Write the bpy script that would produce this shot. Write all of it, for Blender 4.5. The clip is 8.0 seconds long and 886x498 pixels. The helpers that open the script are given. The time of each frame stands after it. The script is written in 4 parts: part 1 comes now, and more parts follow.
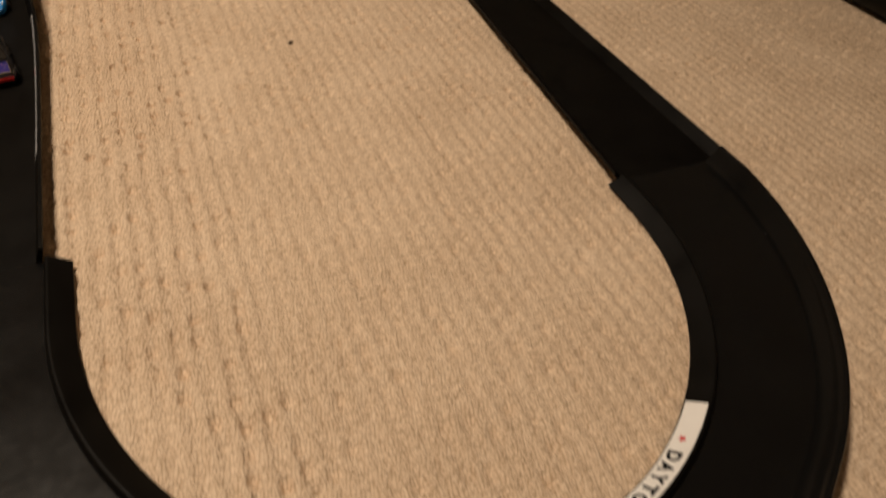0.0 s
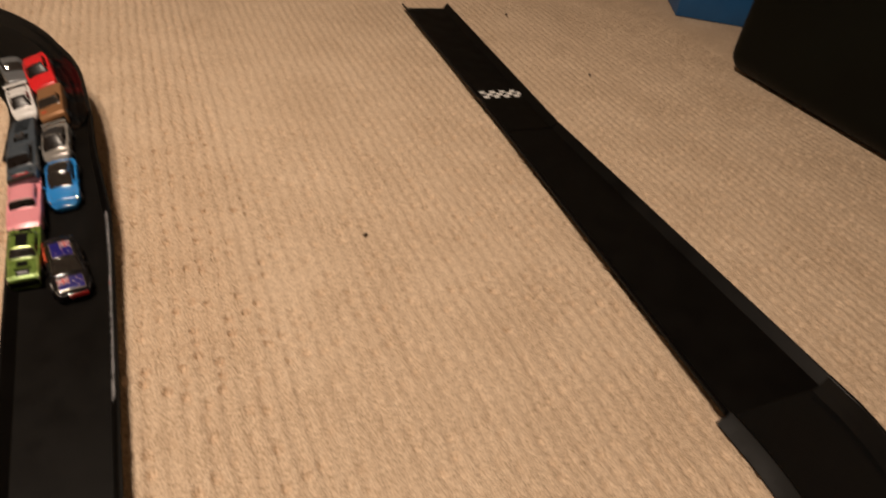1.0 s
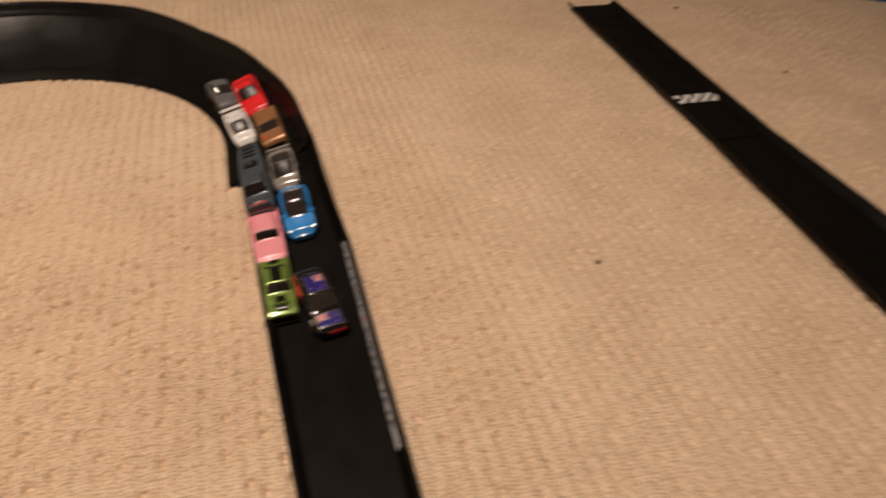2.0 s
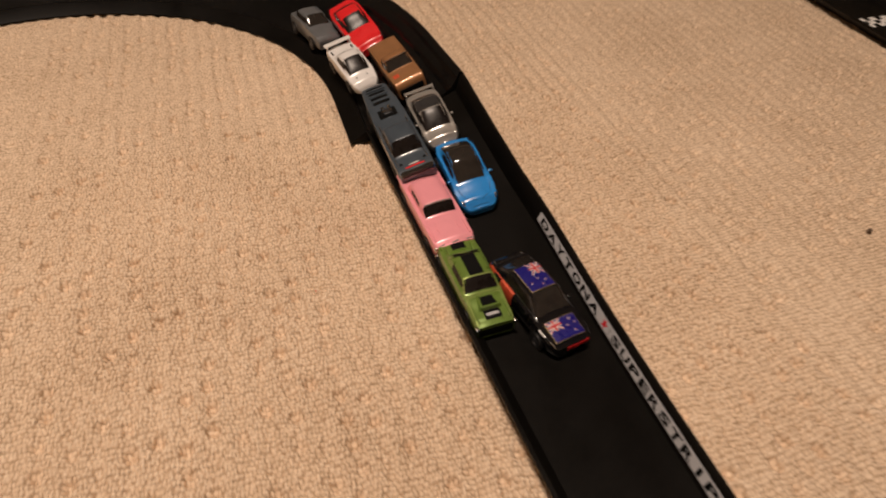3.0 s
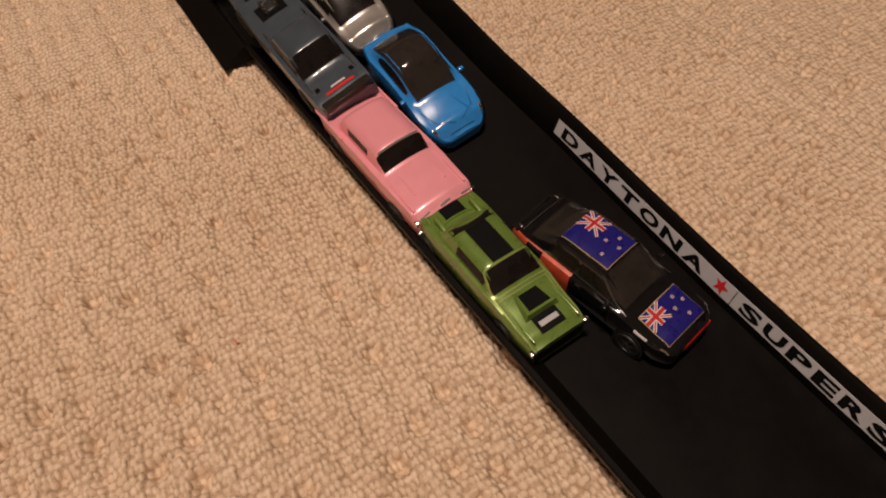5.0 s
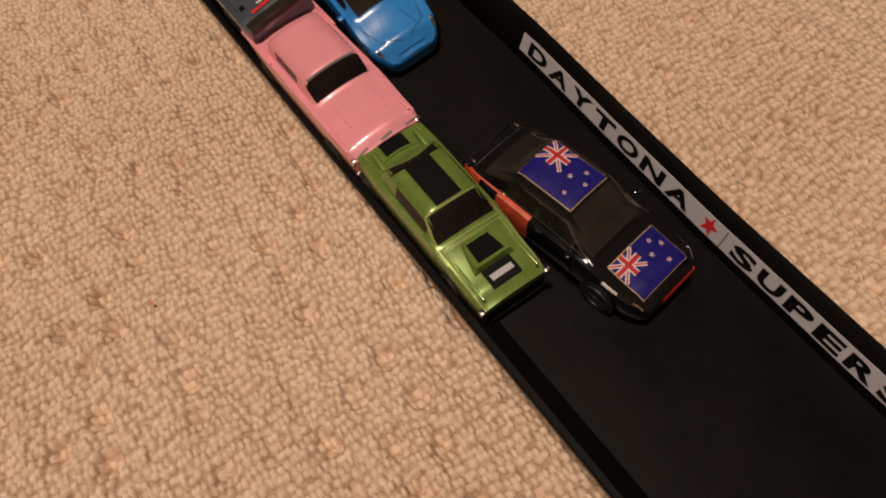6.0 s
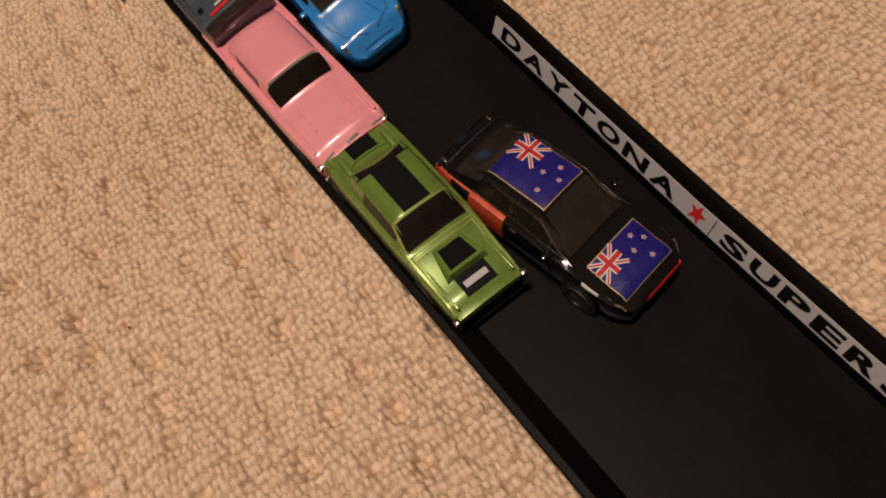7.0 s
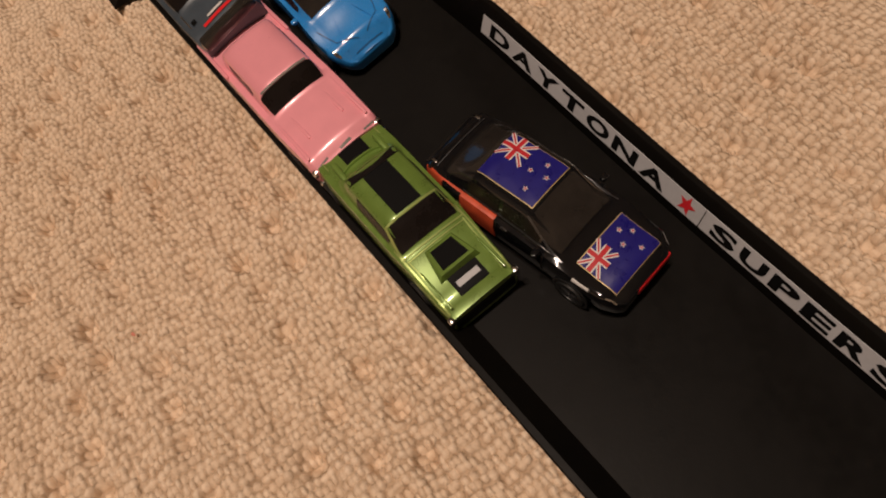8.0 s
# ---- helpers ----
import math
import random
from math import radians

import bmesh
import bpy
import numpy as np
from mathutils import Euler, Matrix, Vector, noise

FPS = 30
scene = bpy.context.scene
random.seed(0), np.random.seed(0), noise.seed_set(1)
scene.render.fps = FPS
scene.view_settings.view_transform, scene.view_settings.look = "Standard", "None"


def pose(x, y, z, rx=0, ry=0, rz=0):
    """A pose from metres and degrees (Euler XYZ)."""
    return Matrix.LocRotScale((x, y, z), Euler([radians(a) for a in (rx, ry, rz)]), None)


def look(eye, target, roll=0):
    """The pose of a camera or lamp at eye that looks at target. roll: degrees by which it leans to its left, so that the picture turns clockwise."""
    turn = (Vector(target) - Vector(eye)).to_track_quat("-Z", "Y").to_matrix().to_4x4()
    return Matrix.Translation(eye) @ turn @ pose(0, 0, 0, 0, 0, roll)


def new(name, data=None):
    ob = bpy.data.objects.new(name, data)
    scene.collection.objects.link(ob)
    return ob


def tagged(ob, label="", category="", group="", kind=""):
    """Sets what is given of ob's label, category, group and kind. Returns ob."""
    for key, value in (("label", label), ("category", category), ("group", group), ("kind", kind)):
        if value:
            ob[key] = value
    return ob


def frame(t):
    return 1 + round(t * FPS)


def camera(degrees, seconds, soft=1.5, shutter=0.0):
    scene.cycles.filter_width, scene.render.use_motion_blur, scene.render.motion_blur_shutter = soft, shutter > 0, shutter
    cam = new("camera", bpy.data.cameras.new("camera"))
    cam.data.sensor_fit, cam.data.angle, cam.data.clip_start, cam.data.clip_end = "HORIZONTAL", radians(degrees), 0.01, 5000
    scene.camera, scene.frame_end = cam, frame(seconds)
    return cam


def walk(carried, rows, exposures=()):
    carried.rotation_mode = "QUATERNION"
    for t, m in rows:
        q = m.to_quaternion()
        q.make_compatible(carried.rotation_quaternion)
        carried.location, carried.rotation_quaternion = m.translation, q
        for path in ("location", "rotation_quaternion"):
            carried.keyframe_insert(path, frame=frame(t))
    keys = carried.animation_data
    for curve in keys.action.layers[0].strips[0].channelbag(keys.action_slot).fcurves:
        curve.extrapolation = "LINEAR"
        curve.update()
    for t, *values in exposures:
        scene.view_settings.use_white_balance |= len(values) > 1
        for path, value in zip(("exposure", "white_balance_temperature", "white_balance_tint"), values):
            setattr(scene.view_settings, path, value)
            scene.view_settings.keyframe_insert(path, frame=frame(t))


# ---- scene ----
cam = camera(68.0, 8.0, soft=1.9, shutter=0.45)
PATH = [
    (0, (0.1016, -0.6822, 0.3759), (0.2438, -0.4288, 0.1009), 8.80),
    (0.5, (0.0932, -0.6053, 0.4160), (0.2480, -0.3432, 0.1565), 9.71),
    (1, (0.0622, -0.5331, 0.4479), (0.2106, -0.2501, 0.2073), 9.29),
    (1.5, (0.0095, -0.4805, 0.4609), (0.1440, -0.1873, 0.2244), 6.78),
    (2, (-0.0692, -0.4279, 0.4439), (0.0286, -0.1322, 0.1930), 3.57),
    (2.2, (-0.1111, -0.3808, 0.4165), (-0.0283, -0.0880, 0.1570), 2.90),
    (3.3, (-0.2157, -0.1877, 0.3110), (-0.1105, 0.0815, 0.0346), 3.16),
    (3.5, (-0.2267, -0.1575, 0.2993), (-0.1192, 0.1016, 0.0141), 3.66),
    (4, (-0.1974, -0.1094, 0.2642), (-0.0877, 0.1215, -0.0435), -1.44),
    (4.2, (-0.1953, -0.0843, 0.2486), (-0.0524, 0.1284, -0.0584), 3.70),
    (5.3, (-0.1552, -0.0704, 0.2234), (-0.0396, 0.1433, -0.0944), -4.45),
    (5.5, (-0.1494, -0.0685, 0.2145), (-0.0390, 0.1380, -0.1098), -3.38),
    (6, (-0.1325, -0.0635, 0.2010), (-0.0366, 0.1276, -0.1370), -7.25),
    (6.5, (-0.1197, -0.0608, 0.1964), (-0.0291, 0.1264, -0.1453), -9.63),
    (7, (-0.1118, -0.0606, 0.1961), (-0.0354, 0.1272, -0.1487), -14.49),
    (7.5, (-0.1011, -0.0608, 0.1939), (-0.0330, 0.1266, -0.1528), -18.29),
    (8, (-0.1044, -0.0642, 0.2003), (-0.0401, 0.1246, -0.1465), -19.51),
]
walk(cam, [(t, look(eye, target, roll)) for t, eye, target, roll in PATH],
     [(0, -0.08, 6500, 2), (1.0, 0.0, 6500, 6), (2.0, -0.05, 6500, 9), (3.5, -0.22, 6500, 11), (4.0, -0.33, 6500, 13), (5.5, -0.32, 6500, 13), (8.0, -0.34, 6500, 11)])

# ---- world and light ----
world = bpy.data.worlds.new("room_world")
scene.world = world
world.use_nodes = True
world.node_tree.nodes["Background"].inputs[0].default_value = (1.0, 0.82, 0.62, 1)
world.node_tree.nodes["Background"].inputs[1].default_value = 0.02
scene.view_settings.exposure = 0.0

LAMP = Vector((-0.42, 0.0, 1.92))


def lamp(name, place, watts, size, colour):
    data = bpy.data.lights.new(name, "AREA")
    data.shape, data.size, data.energy, data.color = "DISK", size, watts, colour
    ob = new(name, data)
    ob.location = place
    return ob


for dx, dy in ((-0.11, 0.0), (0.11, 0.0)):
    lamp("ceiling_bulb", LAMP + Vector((dx, dy, -0.02)), 17.5, 0.13, (1.0, 0.79, 0.64))


# ---- materials ----
def material(name, colour, rough=0.5, metal=0.0, coat=0.0, vary=0.0, scale=80.0, bump=0.0, bump_scale=300.0, spec=0.5, random_by=0.0):
    """A procedural surface: base colour with two scales of wear, uneven gloss and fine relief."""
    m = bpy.data.materials.new(name)
    m.use_nodes = True
    nt = m.node_tree
    b = nt.nodes["Principled BSDF"]
    b.inputs["Roughness"].default_value = rough
    b.inputs["Metallic"].default_value = metal
    b.inputs["Coat Weight"].default_value = coat
    b.inputs["Coat Roughness"].default_value = 0.08
    b.inputs["Specular IOR Level"].default_value = spec
    b.inputs["Base Color"].default_value = (*colour, 1)
    link = nt.links.new
    geo = nt.nodes.new("ShaderNodeTexCoord")
    if vary:
        fac = None
        for sc, det in ((scale, 4), (scale * 9, 6)):
            n = nt.nodes.new("ShaderNodeTexNoise")
            n.inputs["Scale"].default_value, n.inputs["Detail"].default_value = sc, det
            link(geo.outputs["Object"], n.inputs["Vector"])
            if fac is None:
                fac = n.outputs["Fac"]
            else:
                mx = nt.nodes.new("ShaderNodeMath")
                mx.operation = "MULTIPLY_ADD"
                link(n.outputs["Fac"], mx.inputs[0])
                mx.inputs[1].default_value = 0.5
                link(fac, mx.inputs[2])
                fac = mx.outputs[0]
        ramp = nt.nodes.new("ShaderNodeMapRange")
        ramp.inputs["From Min"].default_value, ramp.inputs["From Max"].default_value = 0.45, 1.05
        ramp.inputs["To Min"].default_value, ramp.inputs["To Max"].default_value = 1 - vary, 1 + vary
        link(fac, ramp.inputs["Value"])
        mul = nt.nodes.new("ShaderNodeVectorMath")
        mul.operation = "SCALE"
        mul.inputs[0].default_value = colour
        link(ramp.outputs[0], mul.inputs["Scale"])
        link(mul.outputs[0], b.inputs["Base Color"])
        rr = nt.nodes.new("ShaderNodeMapRange")
        rr.inputs["From Min"].default_value, rr.inputs["From Max"].default_value = 0.45, 1.05
        rr.inputs["To Min"].default_value, rr.inputs["To Max"].default_value = rough * 0.8, min(1, rough * 1.25)
        link(fac, rr.inputs["Value"])
        link(rr.outputs[0], b.inputs["Roughness"])
    if bump:
        n = nt.nodes.new("ShaderNodeTexNoise")
        n.inputs["Scale"].default_value, n.inputs["Detail"].default_value = bump_scale, 3
        link(geo.outputs["Object"], n.inputs["Vector"])
        bp = nt.nodes.new("ShaderNodeBump")
        bp.inputs["Strength"].default_value, bp.inputs["Distance"].default_value = bump, 0.001
        link(n.outputs["Fac"], bp.inputs["Height"])
        link(bp.outputs[0], b.inputs["Normal"])
    return m


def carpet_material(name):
    """Beige looped-pile carpet: small loops, with the shade between them painted into the colour."""
    m = bpy.data.materials.new(name)
    m.use_nodes = True
    nt = m.node_tree
    b = nt.nodes["Principled BSDF"]
    b.inputs["Roughness"].default_value = 0.95
    b.inputs["Specular IOR Level"].default_value = 0.1
    link = nt.links.new
    tc = nt.nodes.new("ShaderNodeTexCoord")

    def noise_node(sc, det, rough=0.5):
        n = nt.nodes.new("ShaderNodeTexNoise")
        n.inputs["Scale"].default_value, n.inputs["Detail"].default_value, n.inputs["Roughness"].default_value = sc, det, rough
        link(warped, n.inputs["Vector"])
        return n

    def math_node(op, a, b_, c=None):
        n = nt.nodes.new("ShaderNodeMath")
        n.operation = op
        for k, v in enumerate((a, b_, c)):
            if v is None:
                continue
            if isinstance(v, (int, float)):
                n.inputs[k].default_value = v
            else:
                link(v, n.inputs[k])
        return n.outputs[0]

    warped = tc.outputs["Object"]
    split = nt.nodes.new("ShaderNodeSeparateXYZ")
    link(tc.outputs["Object"], split.inputs[0])
    X, Y = split.outputs[0], split.outputs[1]

    def wave(a, ka, b_, kb, c=0.0):
        return math_node("SINE", math_node("MULTIPLY_ADD", a, ka, math_node("MULTIPLY_ADD", b_, kb, c)), 0.0)

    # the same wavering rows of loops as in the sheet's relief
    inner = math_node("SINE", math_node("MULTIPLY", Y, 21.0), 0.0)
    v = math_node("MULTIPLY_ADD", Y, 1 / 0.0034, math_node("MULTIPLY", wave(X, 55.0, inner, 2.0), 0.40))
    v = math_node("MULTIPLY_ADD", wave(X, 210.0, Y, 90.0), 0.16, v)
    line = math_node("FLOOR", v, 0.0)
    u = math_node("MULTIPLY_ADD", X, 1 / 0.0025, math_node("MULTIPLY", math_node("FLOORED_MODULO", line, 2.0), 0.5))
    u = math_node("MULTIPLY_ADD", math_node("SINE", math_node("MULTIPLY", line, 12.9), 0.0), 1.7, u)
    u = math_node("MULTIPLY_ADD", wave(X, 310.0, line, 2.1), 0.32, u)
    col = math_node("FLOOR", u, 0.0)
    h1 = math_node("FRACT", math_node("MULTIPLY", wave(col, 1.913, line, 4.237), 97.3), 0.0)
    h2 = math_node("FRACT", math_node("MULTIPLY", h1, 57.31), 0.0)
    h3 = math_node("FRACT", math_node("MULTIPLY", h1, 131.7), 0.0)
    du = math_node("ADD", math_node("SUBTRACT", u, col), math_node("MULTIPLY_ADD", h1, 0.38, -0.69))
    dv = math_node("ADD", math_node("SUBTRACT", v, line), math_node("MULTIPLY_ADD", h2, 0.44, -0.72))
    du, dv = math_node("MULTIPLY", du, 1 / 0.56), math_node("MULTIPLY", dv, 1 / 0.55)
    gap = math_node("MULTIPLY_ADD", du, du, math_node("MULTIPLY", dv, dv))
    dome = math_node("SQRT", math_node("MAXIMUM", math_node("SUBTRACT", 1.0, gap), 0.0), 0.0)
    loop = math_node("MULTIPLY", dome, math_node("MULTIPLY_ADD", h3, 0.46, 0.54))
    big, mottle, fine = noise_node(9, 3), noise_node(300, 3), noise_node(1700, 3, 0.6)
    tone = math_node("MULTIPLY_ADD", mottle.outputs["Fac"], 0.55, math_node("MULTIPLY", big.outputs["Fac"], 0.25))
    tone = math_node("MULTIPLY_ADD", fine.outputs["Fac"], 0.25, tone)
    # loop height drives the tone: crevice shade mixed into the base colour
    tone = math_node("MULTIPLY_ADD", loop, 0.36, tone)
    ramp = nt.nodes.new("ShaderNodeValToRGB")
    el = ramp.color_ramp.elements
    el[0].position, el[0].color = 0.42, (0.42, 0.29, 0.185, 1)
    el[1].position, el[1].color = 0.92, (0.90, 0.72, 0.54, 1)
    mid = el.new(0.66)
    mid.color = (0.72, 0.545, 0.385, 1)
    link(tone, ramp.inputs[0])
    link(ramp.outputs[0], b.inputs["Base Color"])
    height = math_node("MULTIPLY_ADD", fine.outputs["Fac"], 0.30, loop)
    bp = nt.nodes.new("ShaderNodeBump")
    bp.inputs["Strength"].default_value, bp.inputs["Distance"].default_value = 0.6, 0.0013
    link(height, bp.inputs["Height"])
    link(bp.outputs[0], b.inputs["Normal"])
    return m


M = dict(
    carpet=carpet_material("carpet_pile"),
    track=material("black_track_plastic", (0.0042, 0.0035, 0.0028), 0.45, vary=0.3, scale=30, bump=0.03, bump_scale=900, spec=0.12),
    gloss=material("glossy_track_plastic", (0.0045, 0.0045, 0.0045), 0.22, spec=0.5, vary=0.2, scale=20, bump=0.03, bump_scale=300),
    silver_label=material("silver_sticker", (0.50, 0.50, 0.52), 0.38, vary=0.08, scale=60, bump=0.04),
    white_label=material("white_sticker", (0.90, 0.88, 0.85), 0.45, vary=0.04, scale=60),
    ink=material("black_ink", (0.005, 0.005, 0.005), 0.55, spec=0.10),
    red_ink=material("red_ink", (0.62, 0.02, 0.03), 0.5),
    green=material("metallic_green_paint", (0.165, 0.265, 0.050), 0.30, 0.25, 0.7, vary=0.12, scale=160),
    pink=material("pearl_pink_paint", (0.93, 0.365, 0.425), 0.34, 0.1, 0.6, vary=0.03, scale=160),
    black=material("gloss_black_paint", (0.006, 0.006, 0.007), 0.09, 0.0, 0.5, vary=0.2, scale=120),
    blue=material("sky_blue_paint", (0.028, 0.26, 0.70), 0.24, 0.0, 0.8, vary=0.06, scale=120),
    slate=material("slate_grey_paint", (0.060, 0.078, 0.098), 0.34, 0.1, 0.5, vary=0.12, scale=150),
    silver=material("silver_paint", (0.46, 0.44, 0.41), 0.22, 0.55, 0.4, vary=0.1, scale=150),
    copper=material("copper_brown_paint", (0.36, 0.175, 0.075), 0.36, 0.3, 0.5, vary=0.12, scale=150),
    white=material("white_paint", (0.78, 0.77, 0.76), 0.3, 0.0, 0.6, vary=0.05, scale=150),
    red=material("red_paint", (0.75, 0.02, 0.025), 0.3, 0.0, 0.6, vary=0.06, scale=150),
    grey=material("mid_grey_paint", (0.17, 0.18, 0.19), 0.34, 0.3, 0.5, vary=0.1, scale=150),
    orange=material("orange_red_decal", (0.58, 0.085, 0.035), 0.35, 0.0, 0.4, vary=0.3, scale=240),
    glass=material("dark_window_plastic", (0.012, 0.009, 0.008), 0.28, 0.0, 0.0, vary=0.3, scale=160, spec=0.22),
    smoke=material("smoked_window_plastic", (0.026, 0.022, 0.019), 0.09, 0.0, 0.3, vary=0.25, scale=200),
    chrome=material("toy_chrome", (0.75, 0.73, 0.70), 0.16, 1.0, vary=0.1, scale=200),
    tyre=material("black_wheel_plastic", (0.012, 0.012, 0.012), 0.5),
    rim=material("dark_wheel_rim", (0.12, 0.12, 0.125), 0.3, 0.8, vary=0.1, scale=300),
    flag_blue=material("flag_blue_print", (0.012, 0.010, 0.17), 0.3, 0.0, 0.7, vary=0.15, scale=300),
    flag_white=material("flag_white_print", (0.72, 0.70, 0.68), 0.35, 0.0, 0.5),
    flag_red=material("flag_red_print", (0.55, 0.025, 0.035), 0.35, 0.0, 0.5),
    # lighter green for the shine painted along the green car's edges
    green_glint=material("painted_green_glint", (0.42, 0.52, 0.16), 0.28, 0.5, 0.5),
    gold=material("gold_print_edge", (0.62, 0.46, 0.20), 0.35, 0.3),
    leather=material("black_green_leather", (0.0040, 0.0047, 0.0028), 0.55, spec=0.12, vary=0.35, scale=7, bump=0.3, bump_scale=420),
    box_blue=material("blue_painted_board", (0.014, 0.105, 0.29), 0.45, vary=0.12, scale=14, bump=0.05),
    box_red=material("dark_red_board", (0.10, 0.014, 0.010), 0.5, vary=0.25, scale=14),
    paper=material("pale_paper", (0.72, 0.71, 0.70), 0.7, vary=0.06, scale=30),
    wall=material("cream_wall_paint", (0.42, 0.38, 0.32), 0.85, vary=0.05, scale=3, bump=0.1, bump_scale=90),
    ceiling=material("white_ceiling_paint", (0.50, 0.48, 0.45), 0.9, vary=0.04, scale=3, bump=0.1, bump_scale=90),
    fluff=material("red_fibre", (0.66, 0.25, 0.18), 0.9),
    lint=material("dark_lint", (0.10, 0.065, 0.04), 0.9),
)


# ---- building helpers ----
def mesh_object(name, verts, faces, mat, parent=None, label="", smooth=35):
    me = bpy.data.meshes.new(name)
    me.from_pydata([tuple(v) for v in verts], [], [tuple(f) for f in faces])
    me.materials.append(mat)
    me.validate()
    me.update()
    bm = bmesh.new()
    bm.from_mesh(me)
    bmesh.ops.recalc_face_normals(bm, faces=bm.faces)
    bm.to_mesh(me)
    bm.free()
    if smooth:
        me.shade_smooth()
        me.set_sharp_from_angle(angle=radians(smooth))
    ob = new(name, me)
    ob.parent = parent
    return tagged(ob, label=label)


def part(name, bm, mat, parent, label="", smooth=35):
    me = bpy.data.meshes.new(name)
    bm.to_mesh(me)
    bm.free()
    me.materials.append(mat)
    if smooth:
        me.shade_smooth()
        me.set_sharp_from_angle(angle=radians(smooth))
    ob = new(name, me)
    ob.parent = parent
    return tagged(ob, label=label)


def thing(name, label, category, group="", m=None, kind=""):
    ob = new(name)
    if m is not None:
        ob.matrix_world = m
    ob.empty_display_size = 0.02
    return tagged(ob, label, category, group, kind)


def block(sx, sy, sz, centre=(0, 0, 0), bevel=0.0, seg=2, rot=None):
    """A bevelled box as a bmesh."""
    bm = bmesh.new()
    bmesh.ops.create_cube(bm, size=1)
    bmesh.ops.scale(bm, vec=(sx, sy, sz), verts=bm.verts)
    if bevel:
        bmesh.ops.bevel(bm, geom=list(bm.edges), offset=bevel, segments=seg, profile=0.5, affect="EDGES")
    if rot is not None:
        bmesh.ops.transform(bm, matrix=rot, verts=bm.verts)
    bmesh.ops.translate(bm, vec=centre, verts=bm.verts)
    return bm


def sweep(stations, profile):
    """stations: list of functions (u, z) -> point; profile: function i -> closed list of (u, z)."""
    verts, faces = [], []
    n = len(profile(0))
    for i, place in enumerate(stations):
        verts += [place(u, z) for u, z in profile(i)]
    for i in range(len(stations) - 1):
        for k in range(n):
            a, b = i * n + k, i * n + (k + 1) % n
            faces.append((a, b, b + n, a + n))
    faces.append(tuple(range(n)))
    faces.append(tuple(range(len(verts) - n, len(verts))))
    return verts, faces


def lettering(text, height, pitch, bold=0.03):
    """The letters of a word as flat outlines: verts (x along the word, y up) and faces, one wide letter per pitch."""
    verts, faces = [], []
    for i, ch in enumerate(text):
        cu = bpy.data.curves.new("letter", "FONT")
        cu.body, cu.size, cu.offset, cu.resolution_u = ch, 1.0, bold, 3
        ob = bpy.data.objects.new("letter", cu)
        scene.collection.objects.link(ob)
        bpy.context.view_layer.update()
        me = bpy.data.meshes.new_from_object(ob.evaluated_get(bpy.context.evaluated_depsgraph_get()))
        xs = [v.co.x for v in me.vertices]
        ys = [v.co.y for v in me.vertices]
        wide = 0.84 if ch not in "I" else 0.26
        k = len(verts)
        for v in me.vertices:
            x = (v.co.x - min(xs)) / (max(xs) - min(xs)) - 0.5
            y = (v.co.y - min(ys)) / (max(ys) - min(ys))
            verts.append(((i + 0.5 + wide * x) * pitch, y * height))
        faces += [tuple(k + j for j in p.vertices) for p in me.polygons]
        bpy.data.objects.remove(ob)
        bpy.data.curves.remove(cu)
        bpy.data.meshes.remove(me)
    return verts, faces


def star_shape(x, y, r, turn=0.0, inner=0.42):
    pts = [(x, y)] + [(x + (r if k % 2 == 0 else r * inner) * math.sin(turn + k * math.pi / 5), y + (r if k % 2 == 0 else r * inner) * math.cos(turn + k * math.pi / 5)) for k in range(10)]
    return pts, [(0, 1 + k, 1 + (k + 1) % 10) for k in range(10)]


# ---- room shell ----
def room():
    x0, x1, y0, y1, h, th = -2.2, 2.3, -1.9, 2.9, 2.4, 0.12
    for name, sx, sy, cx, cy in (
        ("wall_west", th, y1 - y0 + 2 * th, x0 - th / 2, (y0 + y1) / 2),
        ("wall_east", th, y1 - y0 + 2 * th, x1 + th / 2, (y0 + y1) / 2),
        ("wall_south", x1 - x0, th, (x0 + x1) / 2, y0 - th / 2),
        ("wall_north", x1 - x0, th, (x0 + x1) / 2, y1 + th / 2),
    ):
        ob = part(name, block(sx, sy, h + 0.05, (cx, cy, h / 2 - 0.025)), M["wall"], None, smooth=0)
        tagged(ob, "plain cream painted room wall", "wall", kind="structure")
    ob = part("ceiling", block(x1 - x0 + 2 * th, y1 - y0 + 2 * th, 0.1, ((x0 + x1) / 2, (y0 + y1) / 2, h + 0.052)), M["ceiling"], None, smooth=0)
    tagged(ob, "plain white painted ceiling", "ceiling", kind="structure")


room()


